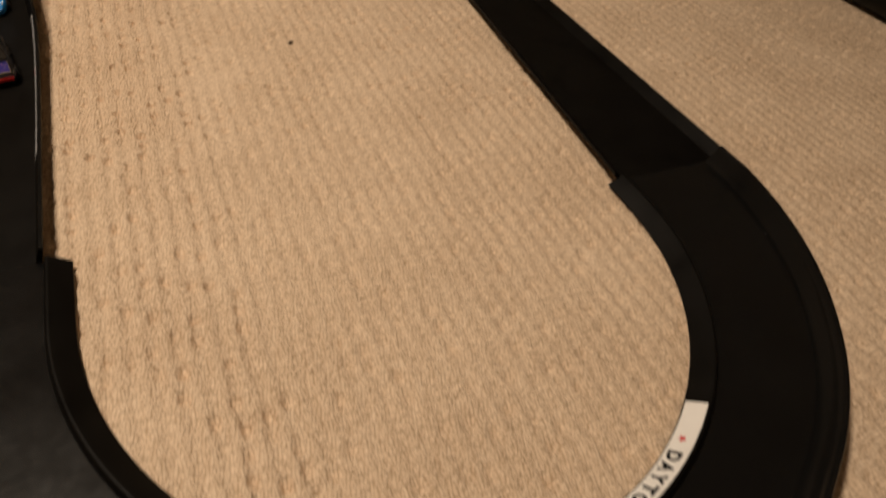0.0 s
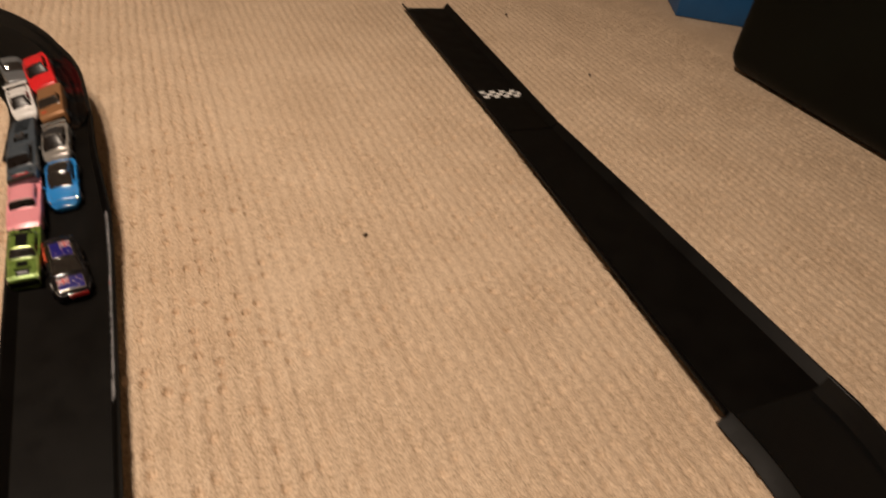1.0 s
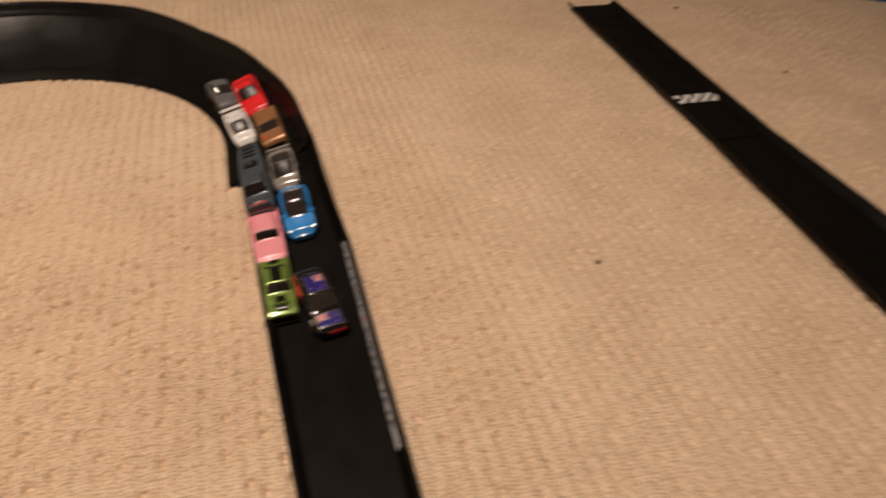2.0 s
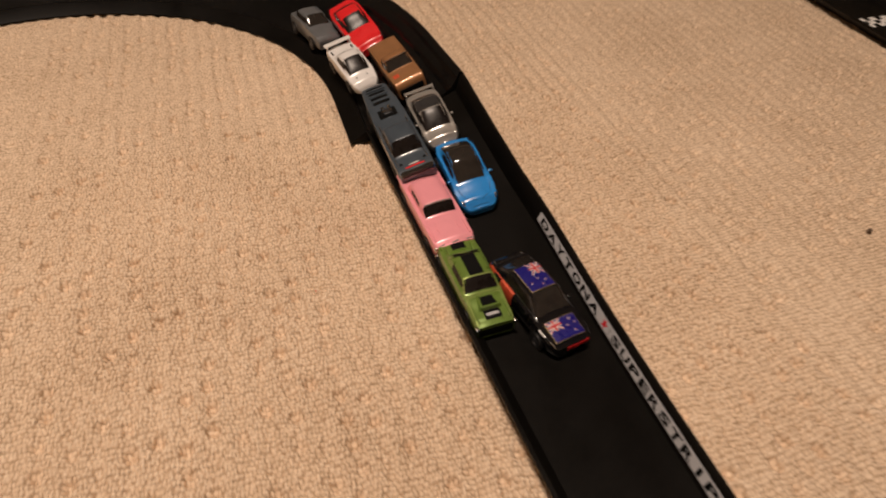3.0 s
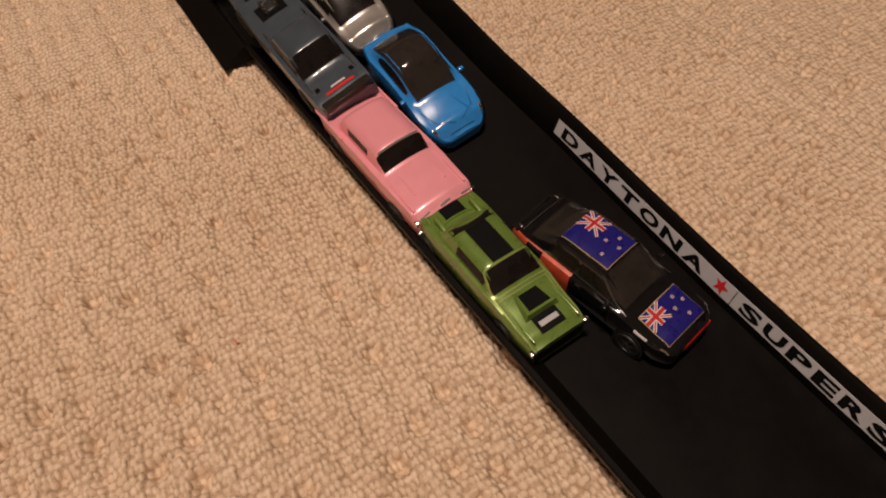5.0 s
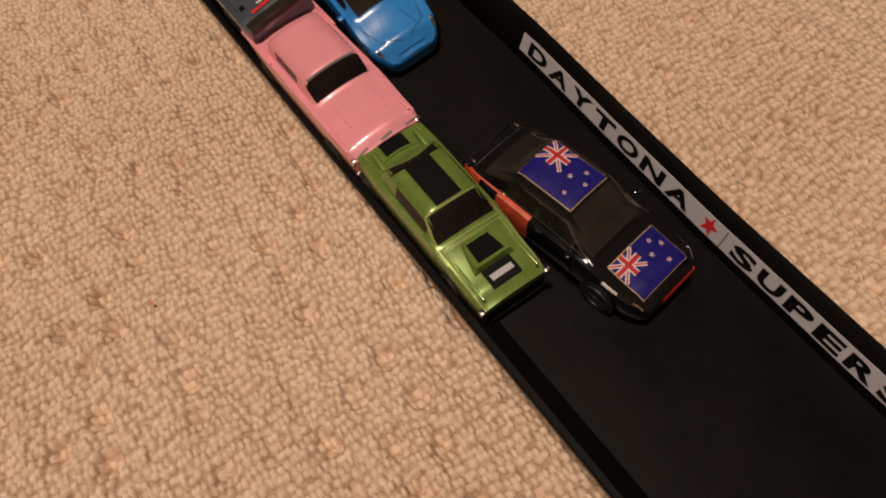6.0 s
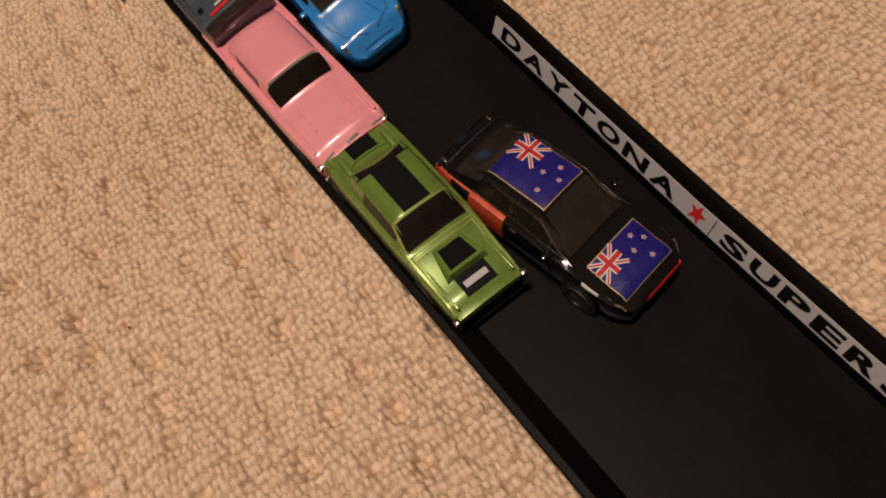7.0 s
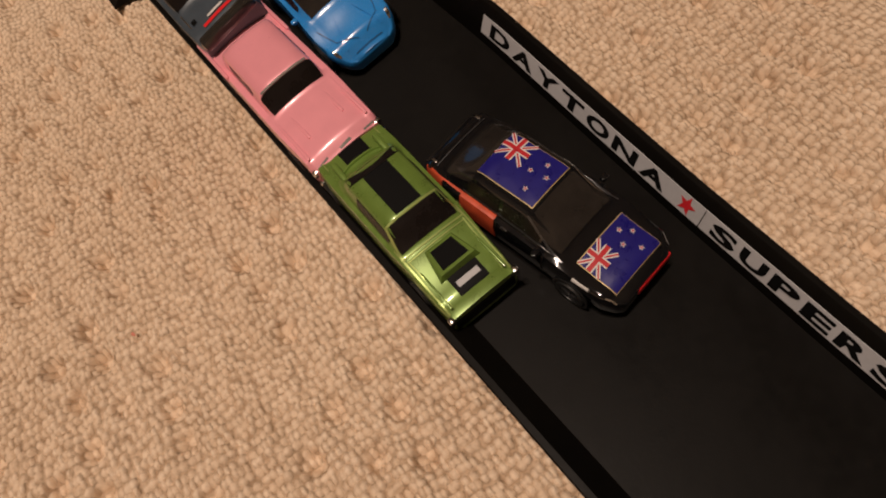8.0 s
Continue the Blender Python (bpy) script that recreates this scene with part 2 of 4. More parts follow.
# ---- carpet ----
def carpet():
    """One sheet, tufted in uneven ribs; beside the lettered straight every loop of yarn stands proud."""
    rng = np.random.default_rng(4)
    step, fine, fine_y = 0.0040, 0.00062, 0.00080
    fx0, fx1, fy0, fy1 = -0.39, 0.14, -0.14, 0.32
    xs = np.concatenate([np.linspace(-2.2, -0.78, 30), np.arange(-0.75, fx0, step), np.arange(fx0, fx1, fine), np.arange(fx1, 1.2, step), np.linspace(1.22, 2.3, 30)])
    ys = np.concatenate([np.linspace(-1.9, -0.65, 30), np.arange(-0.62, fy0, step), np.arange(fy0, fy1, fine_y), np.arange(fy1, 1.15, step), np.linspace(1.17, 2.9, 40)])
    X, Y = np.meshgrid(xs, ys, indexing="ij")
    table = rng.random((256, 256, 3))

    def cells(px, py, size, stretch, jitter, shift):
        """Distance to the nearest of the jittered cell centres, and that cell's random number."""
        qx, qy = px / size, py / (size * stretch)
        gi, gj = np.floor(qx).astype(int), np.floor(qy).astype(int)
        best, tag = np.full(px.shape, 9.0), np.zeros(px.shape)
        for di in (-1, 0, 1):
            for dj in (-1, 0, 1):
                t = table[(gi + di + shift) % 256, (gj + dj + 3 * shift) % 256]
                d = np.hypot(qx - (gi + di + 0.5 + jitter * (t[..., 0] - 0.5)), qy - (gj + dj + 0.5 + jitter * (t[..., 1] - 0.5)))
                near = d < best
                best, tag = np.where(near, d, best), np.where(near, t[..., 2], tag)
        return best, tag

    rib = np.floor(X / 0.0150)
    tuft, deep = cells(X + 0.0006 * np.sin(Y * 60), Y + 0.009 * (rib % 2) + 0.003 * np.sin(rib * 5.1), 0.0150, 1.2, 0.32, 31)
    pit = np.clip((0.34 - tuft) / 0.2, 0, 1) * np.clip((deep - 0.35) * 2, 0, 1)
    row = 0.5 + 0.5 * np.cos(2 * np.pi * (X + 0.0007 * np.sin(Y * 60)) / 0.0150)
    # loops lie in wavering rows across the ribs
    v = Y / 0.0034 + 0.40 * np.sin(X * 55 + 2 * np.sin(Y * 21)) + 0.16 * np.sin(X * 210 + Y * 90)
    line = np.floor(v)
    u = X / 0.0025 + 0.5 * (line % 2) + 1.7 * np.sin(line * 12.9) + 0.32 * np.sin(X * 310 + line * 2.1)
    col = np.floor(u)
    h1 = np.sin(col * 1.913 + line * 4.237) * 97.3
    h1 = h1 - np.floor(h1)
    h2, h3 = h1 * 57.31 % 1, h1 * 131.7 % 1
    du, dv = u - col - 0.69 + 0.38 * h1, v - line - 0.72 + 0.44 * h2
    loop = np.sqrt(np.clip(1 - (du / 0.56) ** 2 - (dv / 0.55) ** 2, 0, 1)) * (0.54 + 0.46 * h3)
    edge = np.minimum(np.minimum(X - fx0, fx1 - X), np.minimum(Y - fy0, fy1 - Y))
    loop = 0.50 + (loop - 0.50) * np.clip(edge / 0.05, 0, 1)
    Z = 0.0014 * row - 0.0042 * pit - 0.0034 + 0.0018 * loop
    inside = (X > -0.755) & (X < 1.205) & (Y > -0.625) & (Y < 1.155)
    Z = np.where(inside, Z, -0.0008)
    nx, ny = X.shape
    co = np.stack([X, Y, Z], -1).reshape(-1, 3)
    idx = np.arange(nx * ny).reshape(nx, ny)
    quads = np.stack([idx[:-1, :-1], idx[1:, :-1], idx[1:, 1:], idx[:-1, 1:]], -1).reshape(-1, 4)
    me = bpy.data.meshes.new("floor")
    me.vertices.add(len(co))
    me.vertices.foreach_set("co", co.ravel().astype(np.float32))
    me.loops.add(quads.size)
    me.loops.foreach_set("vertex_index", quads.ravel().astype(np.int32))
    me.polygons.add(len(quads))
    me.polygons.foreach_set("loop_start", np.arange(0, quads.size, 4, dtype=np.int32))
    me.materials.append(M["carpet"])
    me.update(calc_edges=True)
    me.shade_smooth()
    ob = new("floor", me)
    tagged(ob, "beige looped-pile carpet with faint ribs covering the floor", "carpet", kind="structure")


carpet()


# ---- toy race track ----
WALL_H, FLARE = 0.0184, 0.0054


def outward(x):
    return min(1.0, max(0.0, (x + 0.092) / 0.092))


def rise(x, y):
    """How far the first straight is lifted at x, y: its outer side climbs into the banked far curve."""
    return outward(x) * float(np.interp(y, (-0.06, 0.0, 0.05, 0.10, 0.15, 0.20, 0.25, 0.30, 0.36, 0.46), (0, 0.0015, 0.0045, 0.0095, 0.0180, 0.0300, 0.0380, 0.044, 0.048, 0.054)))


def sway(x, y):
    """How far that twist draws its outer side in."""
    return outward(x) * float(np.interp(y, (0.05, 0.10, 0.15, 0.20, 0.25, 0.30), (0, -0.0008, -0.0060, -0.0110, -0.0130, -0.0155)))


def straight(name, label, y0, y1, left, right, highs=(0.0140, 0.0140), tilts=(0.0110, 0.0090), lift=lambda x, y: 0.0, draw=lambda x, y: 0.0):
    """A trough of black plastic: floor and two flared walls. left, right: outer-foot x at y0 and at y1."""
    root = thing(name, label, "toy track", "race track pieces")
    n = 33
    ys = [y0 + (y1 - y0) * i / (n - 1) for i in range(n)]

    def mix(pair, i):
        return pair[0] + (pair[1] - pair[0]) * i / (n - 1)

    st = [(lambda u, z, y=y: (u + draw(u, y), y, z + lift(u, y))) for y in ys]
    v, f = sweep(st, lambda i: [(mix(left, i) + 0.001, 0.0002), (mix(right, i) - 0.001, 0.0002), (mix(right, i) - 0.0015, 0.0042), (mix(left, i) + 0.0015, 0.0042)])
    mesh_object("track_floor", v, f, M["track"], root)
    for side, foot, half_tilt, high in ((-1, left, tilts[0], highs[0]), (1, right, tilts[1], highs[1])):
        def prof(i):
            x = mix(foot, i)
            return [(x - side * 0.0018, 0.0040), (x + side * (half_tilt - 0.0022), high - 0.0006), (x + side * (half_tilt - 0.0016), high), (x + side * (half_tilt + 0.0004), high),
                    (x + side * (half_tilt + 0.0009), high - 0.0006), (x + side * (half_tilt + 0.0006), high - 0.003), (x + side * 0.0008, 0.0006), (x - side * 0.0016, 0.0006)]
        v, f = sweep(st, prof)
        mesh_object("side_wall", v, f, M["track"], root)
    return root


A_LEFT, A_RIGHT = (-0.0660, -0.0895), (-0.0002, -0.0018)
A0, A1 = -0.268, 0.262
track_a = straight("track_straight", "black plastic toy race track straight with a silver lettered wall sticker", A0, A1, A_LEFT, A_RIGHT, (0.0125, WALL_H), (0.0080, FLARE), rise, sway)


def wall_point(y, up, off=0.0004):
    """On the inner face of the lettered wall: y along it, up metres above its foot."""
    t = (y - A0) / (A1 - A0)
    foot = A_RIGHT[0] + (A_RIGHT[1] - A_RIGHT[0]) * t
    k = up / (WALL_H - 0.0046)
    x = foot - 0.0018 + k * (FLARE - 0.0004) - off
    return (x + sway(x, y), y, 0.0040 + up + off * 0.25 + rise(0.0, y))


def wall_sticker():
    """The sticker reads from its far end towards the near curve."""
    ya, yb, lo, hi = 0.1030, -0.1425, 0.0034, 0.0103
    n = 60
    verts = []
    for i in range(n + 1):
        y = ya + (yb - ya) * i / n
        verts += [wall_point(y, lo, 0.0003), wall_point(y, hi, 0.0003), wall_point(y, hi, -0.0002), wall_point(y, lo, -0.0002)]
    faces = [(4 * i + k, 4 * i + (k + 1) % 4, 4 * i + 4 + (k + 1) % 4, 4 * i + 4 + k) for i in range(n) for k in range(4)] + [(0, 1, 2, 3), (4 * n, 4 * n + 1, 4 * n + 2, 4 * n + 3)]
    st = mesh_object("sticker", verts, faces, M["silver_label"], track_a, "silver-grey wall sticker with black capitals", smooth=0)

    def laid(name, v, f, start, mat):
        mesh_object(name, [wall_point(start - x, lo + 0.0008 + y, 0.0005) for x, y in v], f, mat, st, smooth=0)

    for word, start, pitch in (("DAYTONA", 0.0993, 0.01318), ("SUPERSTRIP", -0.0105, 0.0115)):
        for i, ch in enumerate(word):
            v, f = lettering(ch, 0.0052, pitch, 0.04)
            laid("letter", v, f, start - i * pitch, M["ink"])
    v, f = star_shape(0, 0.0028, 0.0036, 0.2)
    laid("star", v, f, -0.0010, M["red_ink"])
    laid("sticker_joint", [(-0.00015, -0.0008), (0.00015, -0.0008), (0.00015, 0.0060), (-0.00015, 0.0060)], [(0, 1, 2, 3)], -0.0075, M["ink"])


wall_sticker()

track_b = straight("track_straight", "wide black plastic toy race track straight on the carpet", -0.300, 0.238, (0.502, 0.542), (0.6220, 0.6215))
track_c = straight("track_straight", "black plastic toy track straight with chequered line and open end", 0.2405, 0.785, (0.5425, 0.575), (0.6215, 0.6590))


def chequers():
    verts, faces = [], []
    cols, rows, sx, sy = 8, 3, 0.0094, 0.0085
    for r in range(rows):
        for c in range(cols):
            if (r + c) % 2 == 0:
                x, y = 0.557 + c * sx, 0.350 + r * sy
                k = len(verts)
                verts += [(x, y, 0.0044), (x + sx, y, 0.0044), (x + sx, y + sy, 0.0044), (x, y + sy, 0.0044)]
                verts += [(a, b, 0.0048) for a, b, _ in verts[k:k + 4]]
                faces += [(k + 4, k + 5, k + 6, k + 7)] + [(k + i, k + (i + 1) % 4, k + 4 + (i + 1) % 4, k + 4 + i) for i in range(4)]
    mesh_object("chequered_sticker", verts, faces, M["white_label"], track_c, "white chequered start line sticker", smooth=0)


chequers()


def curve(name, label, centre, start, sweep_deg, r_in, outs, tops, run, run_out=0.0, tall=1.0):
    """A banked turn: sloping inner apron, dished roadway and tall outer wall, with a straight run-in."""
    root = thing(name, label, "toy track", "race track pieces")
    n = 60
    cx, cy = centre
    st, prog = [], []
    sgn = 1 if sweep_deg > 0 else -1
    for k in range(4):
        a = radians(start)
        back = run * (1 - k / 4)
        tx, ty = -math.sin(a) * sgn, math.cos(a) * sgn
        st.append(lambda u, z, a=a, b=back, tx=tx, ty=ty: (cx + u * math.cos(a) - b * tx, cy + tall * u * math.sin(a) - b * ty, z))
        prog.append(-0.12 * back / run)
    for i in range(n + 1):
        a = radians(start + sweep_deg * i / n)
        st.append(lambda u, z, a=a: (cx + u * math.cos(a), cy + tall * u * math.sin(a), z))
        prog.append(i / n)
    if run_out:
        a = radians(start + sweep_deg)
        tx, ty = -math.sin(a) * sgn, math.cos(a) * sgn
        for k in range(1, 5):
            st.append(lambda u, z, a=a, b=run_out * k / 4, tx=tx, ty=ty: (cx + u * math.cos(a) + b * tx, cy + tall * u * math.sin(a) + b * ty, z))
            prog.append(1.0)

    def dims(i):
        t = prog[i]
        ro = float(np.interp(t, [p for p, _ in outs], [r for _, r in outs]))
        zt = float(np.interp(t, [p for p, _ in tops], [z for _, z in tops]))
        return ro, zt

    def apron(i):
        return [(r_in, 0.0003), (r_in, 0.0012), (r_in + 0.0135, 0.0105), (r_in + 0.0150, 0.0110), (r_in + 0.0162, 0.0104), (r_in + 0.0185, 0.0040), (r_in + 0.0170, 0.0008)]

    def road(i):
        ro, zt = dims(i)
        a, b, up = r_in + 0.0170, ro - 0.012, max(0.0, zt - 0.0215)
        return [(a, 0.0006), (a, 0.0042), (a + (b - a) * 0.35, 0.0042 + 0.26 * up), (a + (b - a) * 0.7, 0.0042 + 0.60 * up), (b, 0.0042 + up), (b, 0.0006)]

    def outer(i):
        ro, zt = dims(i)
        zb = 0.0042 + max(0.0, zt - 0.0215)
        return [(ro - 0.0125, zb - 0.002), (ro - 0.0125, zb), (ro - 0.0075, zb + 0.28 * (zt - zb)), (ro - 0.004, zb + 0.66 * (zt - zb)), (ro - 0.0022, zt - 0.0006), (ro - 0.0014, zt), (ro + 0.0016, zt), (ro + 0.0024, zt - 0.0008), (ro + 0.0022, zt - 0.0045), (ro + 0.0004, zt - 0.005), (ro - 0.002, 0.0004), (ro - 0.0125, 0.0004)]

    for nm, prof in (("inner_apron", apron), ("roadway", road), ("outer_wall", outer)):
        v, f = sweep(st, prof)
        mesh_object(nm, v, f, M["track" if nm == "inner_apron" else "gloss"], root, smooth=50)
    return root


NEAR = (0.254, -0.335)
curve_near = curve("track_curve", "black plastic banked toy track curve with white sticker", NEAR, 180, 180, 0.2325,
                   ((0, 0.331), (0.5, 0.316), (0.69, 0.319), (0.83, 0.337), (1, 0.364)), ((0, 0.0172), (0.3, 0.027), (0.8, 0.027), (1, 0.0235)), 0.067, 0.035, 1.06)
curve_far = curve("track_curve", "glossy black plastic banked toy track curve", (-0.377, 0.345), 0, 150, 0.264,
                  ((-0.12, 0.3655), (0, 0.3570), (0.13, 0.3445), (0.3, 0.350), (0.44, 0.371), (0.6, 0.376), (1, 0.376)), ((-0.12, 0.0585), (0, 0.0620), (0.13, 0.064), (0.3, 0.066), (0.44, 0.074), (0.6, 0.078), (1, 0.078)), 0.082)


def curve_sticker():
    """White sticker bent along the sloping inner apron; it reads from inside the bend."""
    def place(ang, up, off=0.0004):
        r = 0.2325 + 0.0006 + up * 0.0128
        a = radians(ang)
        return (NEAR[0] + (r - off * 0.55) * math.cos(a), NEAR[1] + 1.06 * (r - off * 0.55) * math.sin(a), 0.0013 + up * 0.0091 + off)
    n, a0, a1 = 44, -51.5, -128.0
    verts = []
    for i in range(n + 1):
        a = a0 + (a1 - a0) * i / n
        verts += [place(a, 0.02), place(a, 1.0), place(a, 1.0, -0.0002), place(a, 0.02, -0.0002)]
    faces = [(4 * i + k, 4 * i + (k + 1) % 4, 4 * i + 4 + (k + 1) % 4, 4 * i + 4 + k) for i in range(n) for k in range(4)] + [(0, 1, 2, 3), (4 * n, 4 * n + 1, 4 * n + 2, 4 * n + 3)]
    st = mesh_object("sticker", verts, faces, M["white_label"], curve_near, "white curved sticker with black capitals", smooth=40)
    per = 180 / math.pi / 0.248

    def laid(name, v, f, start, mat):
        mesh_object(name, [place(start - x * per, 0.17 + y / 0.0157, 0.0006) for x, y in v], f, mat, st, smooth=0)
    for i, ch in enumerate("DAYTONA"):
        v, f = lettering(ch, 0.0098, 0.0108, 0.045)
        laid("letter", v, f, -62.2 - i * 0.0108 * per, M["ink"])
    v, f = star_shape(0, 0.0045, 0.0034, 0.3)
    laid("star", v, f, -59.6, M["red_ink"])


curve_sticker()


# ---- toy cars ----
class Shape:
    """A toy car's outer skin: rings of 19 points from one sill over the roof to the other, along s = 0 (tail) to 1 (nose)."""

    def __init__(self, length, width, deck, plan, cabin, roof, base, top, sill=0.0032, crown=0.0008):
        self.L, self.W, self.deck, self.plan = length, width, deck, plan
        self.cabin, self.roof, self.base, self.top, self.sill, self.crown = cabin, roof, base, top, sill, crown

    @staticmethod
    def ease(t):
        t = min(1.0, max(0.0, t))
        return t * t * (3 - 2 * t)

    def line(self, table, s):
        for (a, va), (b, vb) in zip(table, table[1:]):
            if s <= b:
                return va + (vb - va) * self.ease((s - a) / (b - a) if b > a else 0)
        return table[-1][1]

    def ring(self, s):
        w = self.W / 2 * self.line(self.plan, s)
        zs = self.line(self.deck, s)
        a, b, c, d = self.cabin
        up = (s - a) / (b - a) if s < b else (d - s) / (d - c) if s > c else 1.0
        up = min(1.0, max(0.0, up))
        up = 0.65 * up + 0.35 * self.ease(up)
        rise = up * (self.roof - zs)
        xb, xr = min(self.base * self.W / 2, 0.93 * w), min(self.top * self.W / 2, 0.80 * w)
        half = [(0.88 * w, self.sill), (0.99 * w, self.sill + 0.28 * (zs - self.sill)), (w, self.sill + 0.74 * (zs - self.sill)), (0.955 * w, zs)]
        half += [(xb + (xr - xb) * f, zs + 0.0003 + rise * f) for f in (0, 0.4, 0.8)]
        half += [(xr * 0.94, zs + 0.0003 + rise * 0.985 + self.crown * 0.25), (xr * 0.52, zs + 0.0003 + rise + self.crown * 0.8), (0, zs + 0.0003 + rise + self.crown)]
        return [(-x, z) for x, z in half] + [(x, z) for x, z in half[-2::-1]]

    def point(self, s, k):
        r = self.ring(s)
        i = min(17, max(0, int(k)))
        t = k - i
        return Vector((r[i][0] + (r[i + 1][0] - r[i][0]) * t, (s - 0.5) * self.L, r[i][1] + (r[i + 1][1] - r[i][1]) * t))

    def across(self, s, x):
        """The ring number at which the upper skin has this x."""
        r = self.ring(s)
        for i in range(3, 15):
            if r[i][0] <= x <= r[i + 1][0]:
                return i + (x - r[i][0]) / max(1e-9, r[i + 1][0] - r[i][0])
        return 3.0 if x < 0 else 15.0

    def raised(self, s, k, off):
        p = self.point(s, k)
        e = 0.004
        du = self.point(min(0.999, s + e), k) - self.point(max(0.001, s - e), k)
        dv = self.point(s, min(18, k + 0.15)) - self.point(s, max(0, k - 0.15))
        n = dv.cross(du)
        n.normalize()
        if n.length < 0.5:
            n = Vector((0, 0, 1))
        return p + n * off


def skin(sh, mat, root, label=""):
    n = 56
    verts, faces = [], []
    for i in range(n + 1):
        s = i / n
        verts += [(x, (s - 0.5) * sh.L, z) for x, z in sh.ring(s)]
    for i in range(n):
        faces += [(i * 19 + k, i * 19 + k + 1, i * 19 + 20 + k, i * 19 + 19 + k) for k in range(18)]
        faces.append((i * 19 + 18, i * 19, i * 19 + 19, i * 19 + 37))
    faces += [tuple(range(19)), tuple(range(n * 19, n * 19 + 19))]
    return mesh_object("body", verts, faces, mat, root, label, smooth=58)


def patch(sh, name, mat, root, s0, s1, k0, k1, off=0.00022, ns=8, nk=8, round_by=0.0, label=""):
    """A thin shell lying on the skin, between two stations and two ring numbers, with rounded corners."""
    verts, faces = [], []
    for layer in (off, -0.0005):
        for i in range(ns + 1):
            for j in range(nk + 1):
                a, b = i / ns, j / nk
                squeeze = 1 - round_by * (abs(2 * a - 1) ** 6)
                verts.append(sh.raised(s0 + (s1 - s0) * a, (k0 + k1) / 2 + (k1 - k0) * (b - 0.5) * squeeze, layer))
    m = (ns + 1) * (nk + 1)
    for i in range(ns):
        for j in range(nk):
            q = i * (nk + 1) + j
            faces.append((q, q + 1, q + nk + 2, q + nk + 1))
    edge = [j for j in range(nk + 1)] + [i * (nk + 1) + nk for i in range(1, ns + 1)] + [ns * (nk + 1) + j for j in range(nk - 1, -1, -1)] + [i * (nk + 1) for i in range(ns - 1, 0, -1)]
    faces += [(a, b, b + m, a + m) for a, b in zip(edge, edge[1:] + edge[:1])]
    return mesh_object(name, verts, faces, mat, root, label, smooth=40)


def decal(sh, name, mat, root, pts, faces, off, s_mid, metres=True):
    """A flat print laid on the skin: pts are (x across, y along from s_mid) in metres."""
    verts = []
    for x, y in pts:
        s = s_mid + y / sh.L
        verts.append(sh.raised(s, sh.across(s, x), off))
    return mesh_object(name, verts, faces, mat, root, smooth=30)


def band(x0, y0, x1, y1, w, n=6):
    """A strip of width w between two points, as points and faces."""
    dx, dy = x1 - x0, y1 - y0
    l = math.hypot(dx, dy)
    px, py = -dy / l * w / 2, dx / l * w / 2
    pts = []
    for i in range(n + 1):
        x, y = x0 + dx * i / n, y0 + dy * i / n
        pts += [(x + px, y + py), (x - px, y - py)]
    return pts, [(2 * i, 2 * i + 1, 2 * i + 3, 2 * i + 2) for i in range(n)]


def sheet(x0, x1, y0, y1, nx=8, ny=8):
    pts = [(x0 + (x1 - x0) * i / nx, y0 + (y1 - y0) * j / ny) for i in range(nx + 1) for j in range(ny + 1)]
    return pts, [(i * (ny + 1) + j, (i + 1) * (ny + 1) + j, (i + 1) * (ny + 1) + j + 1, i * (ny + 1) + j + 1) for i in range(nx) for j in range(ny)]


def lathe(profile, n=24):
    """A solid turned about the x axis."""
    bm = bmesh.new()
    rings = [[bm.verts.new((x, r * math.cos(2 * math.pi * k / n), r * math.sin(2 * math.pi * k / n))) for k in range(n)] for x, r in profile]
    for a, b in zip(rings, rings[1:]):
        for k in range(n):
            bm.faces.new((a[k], a[(k + 1) % n], b[(k + 1) % n], b[k]))
    bm.faces.new(rings[0])
    bm.faces.new(rings[-1])
    bmesh.ops.recalc_face_normals(bm, faces=bm.faces)
    return bm


WHEELS = {}


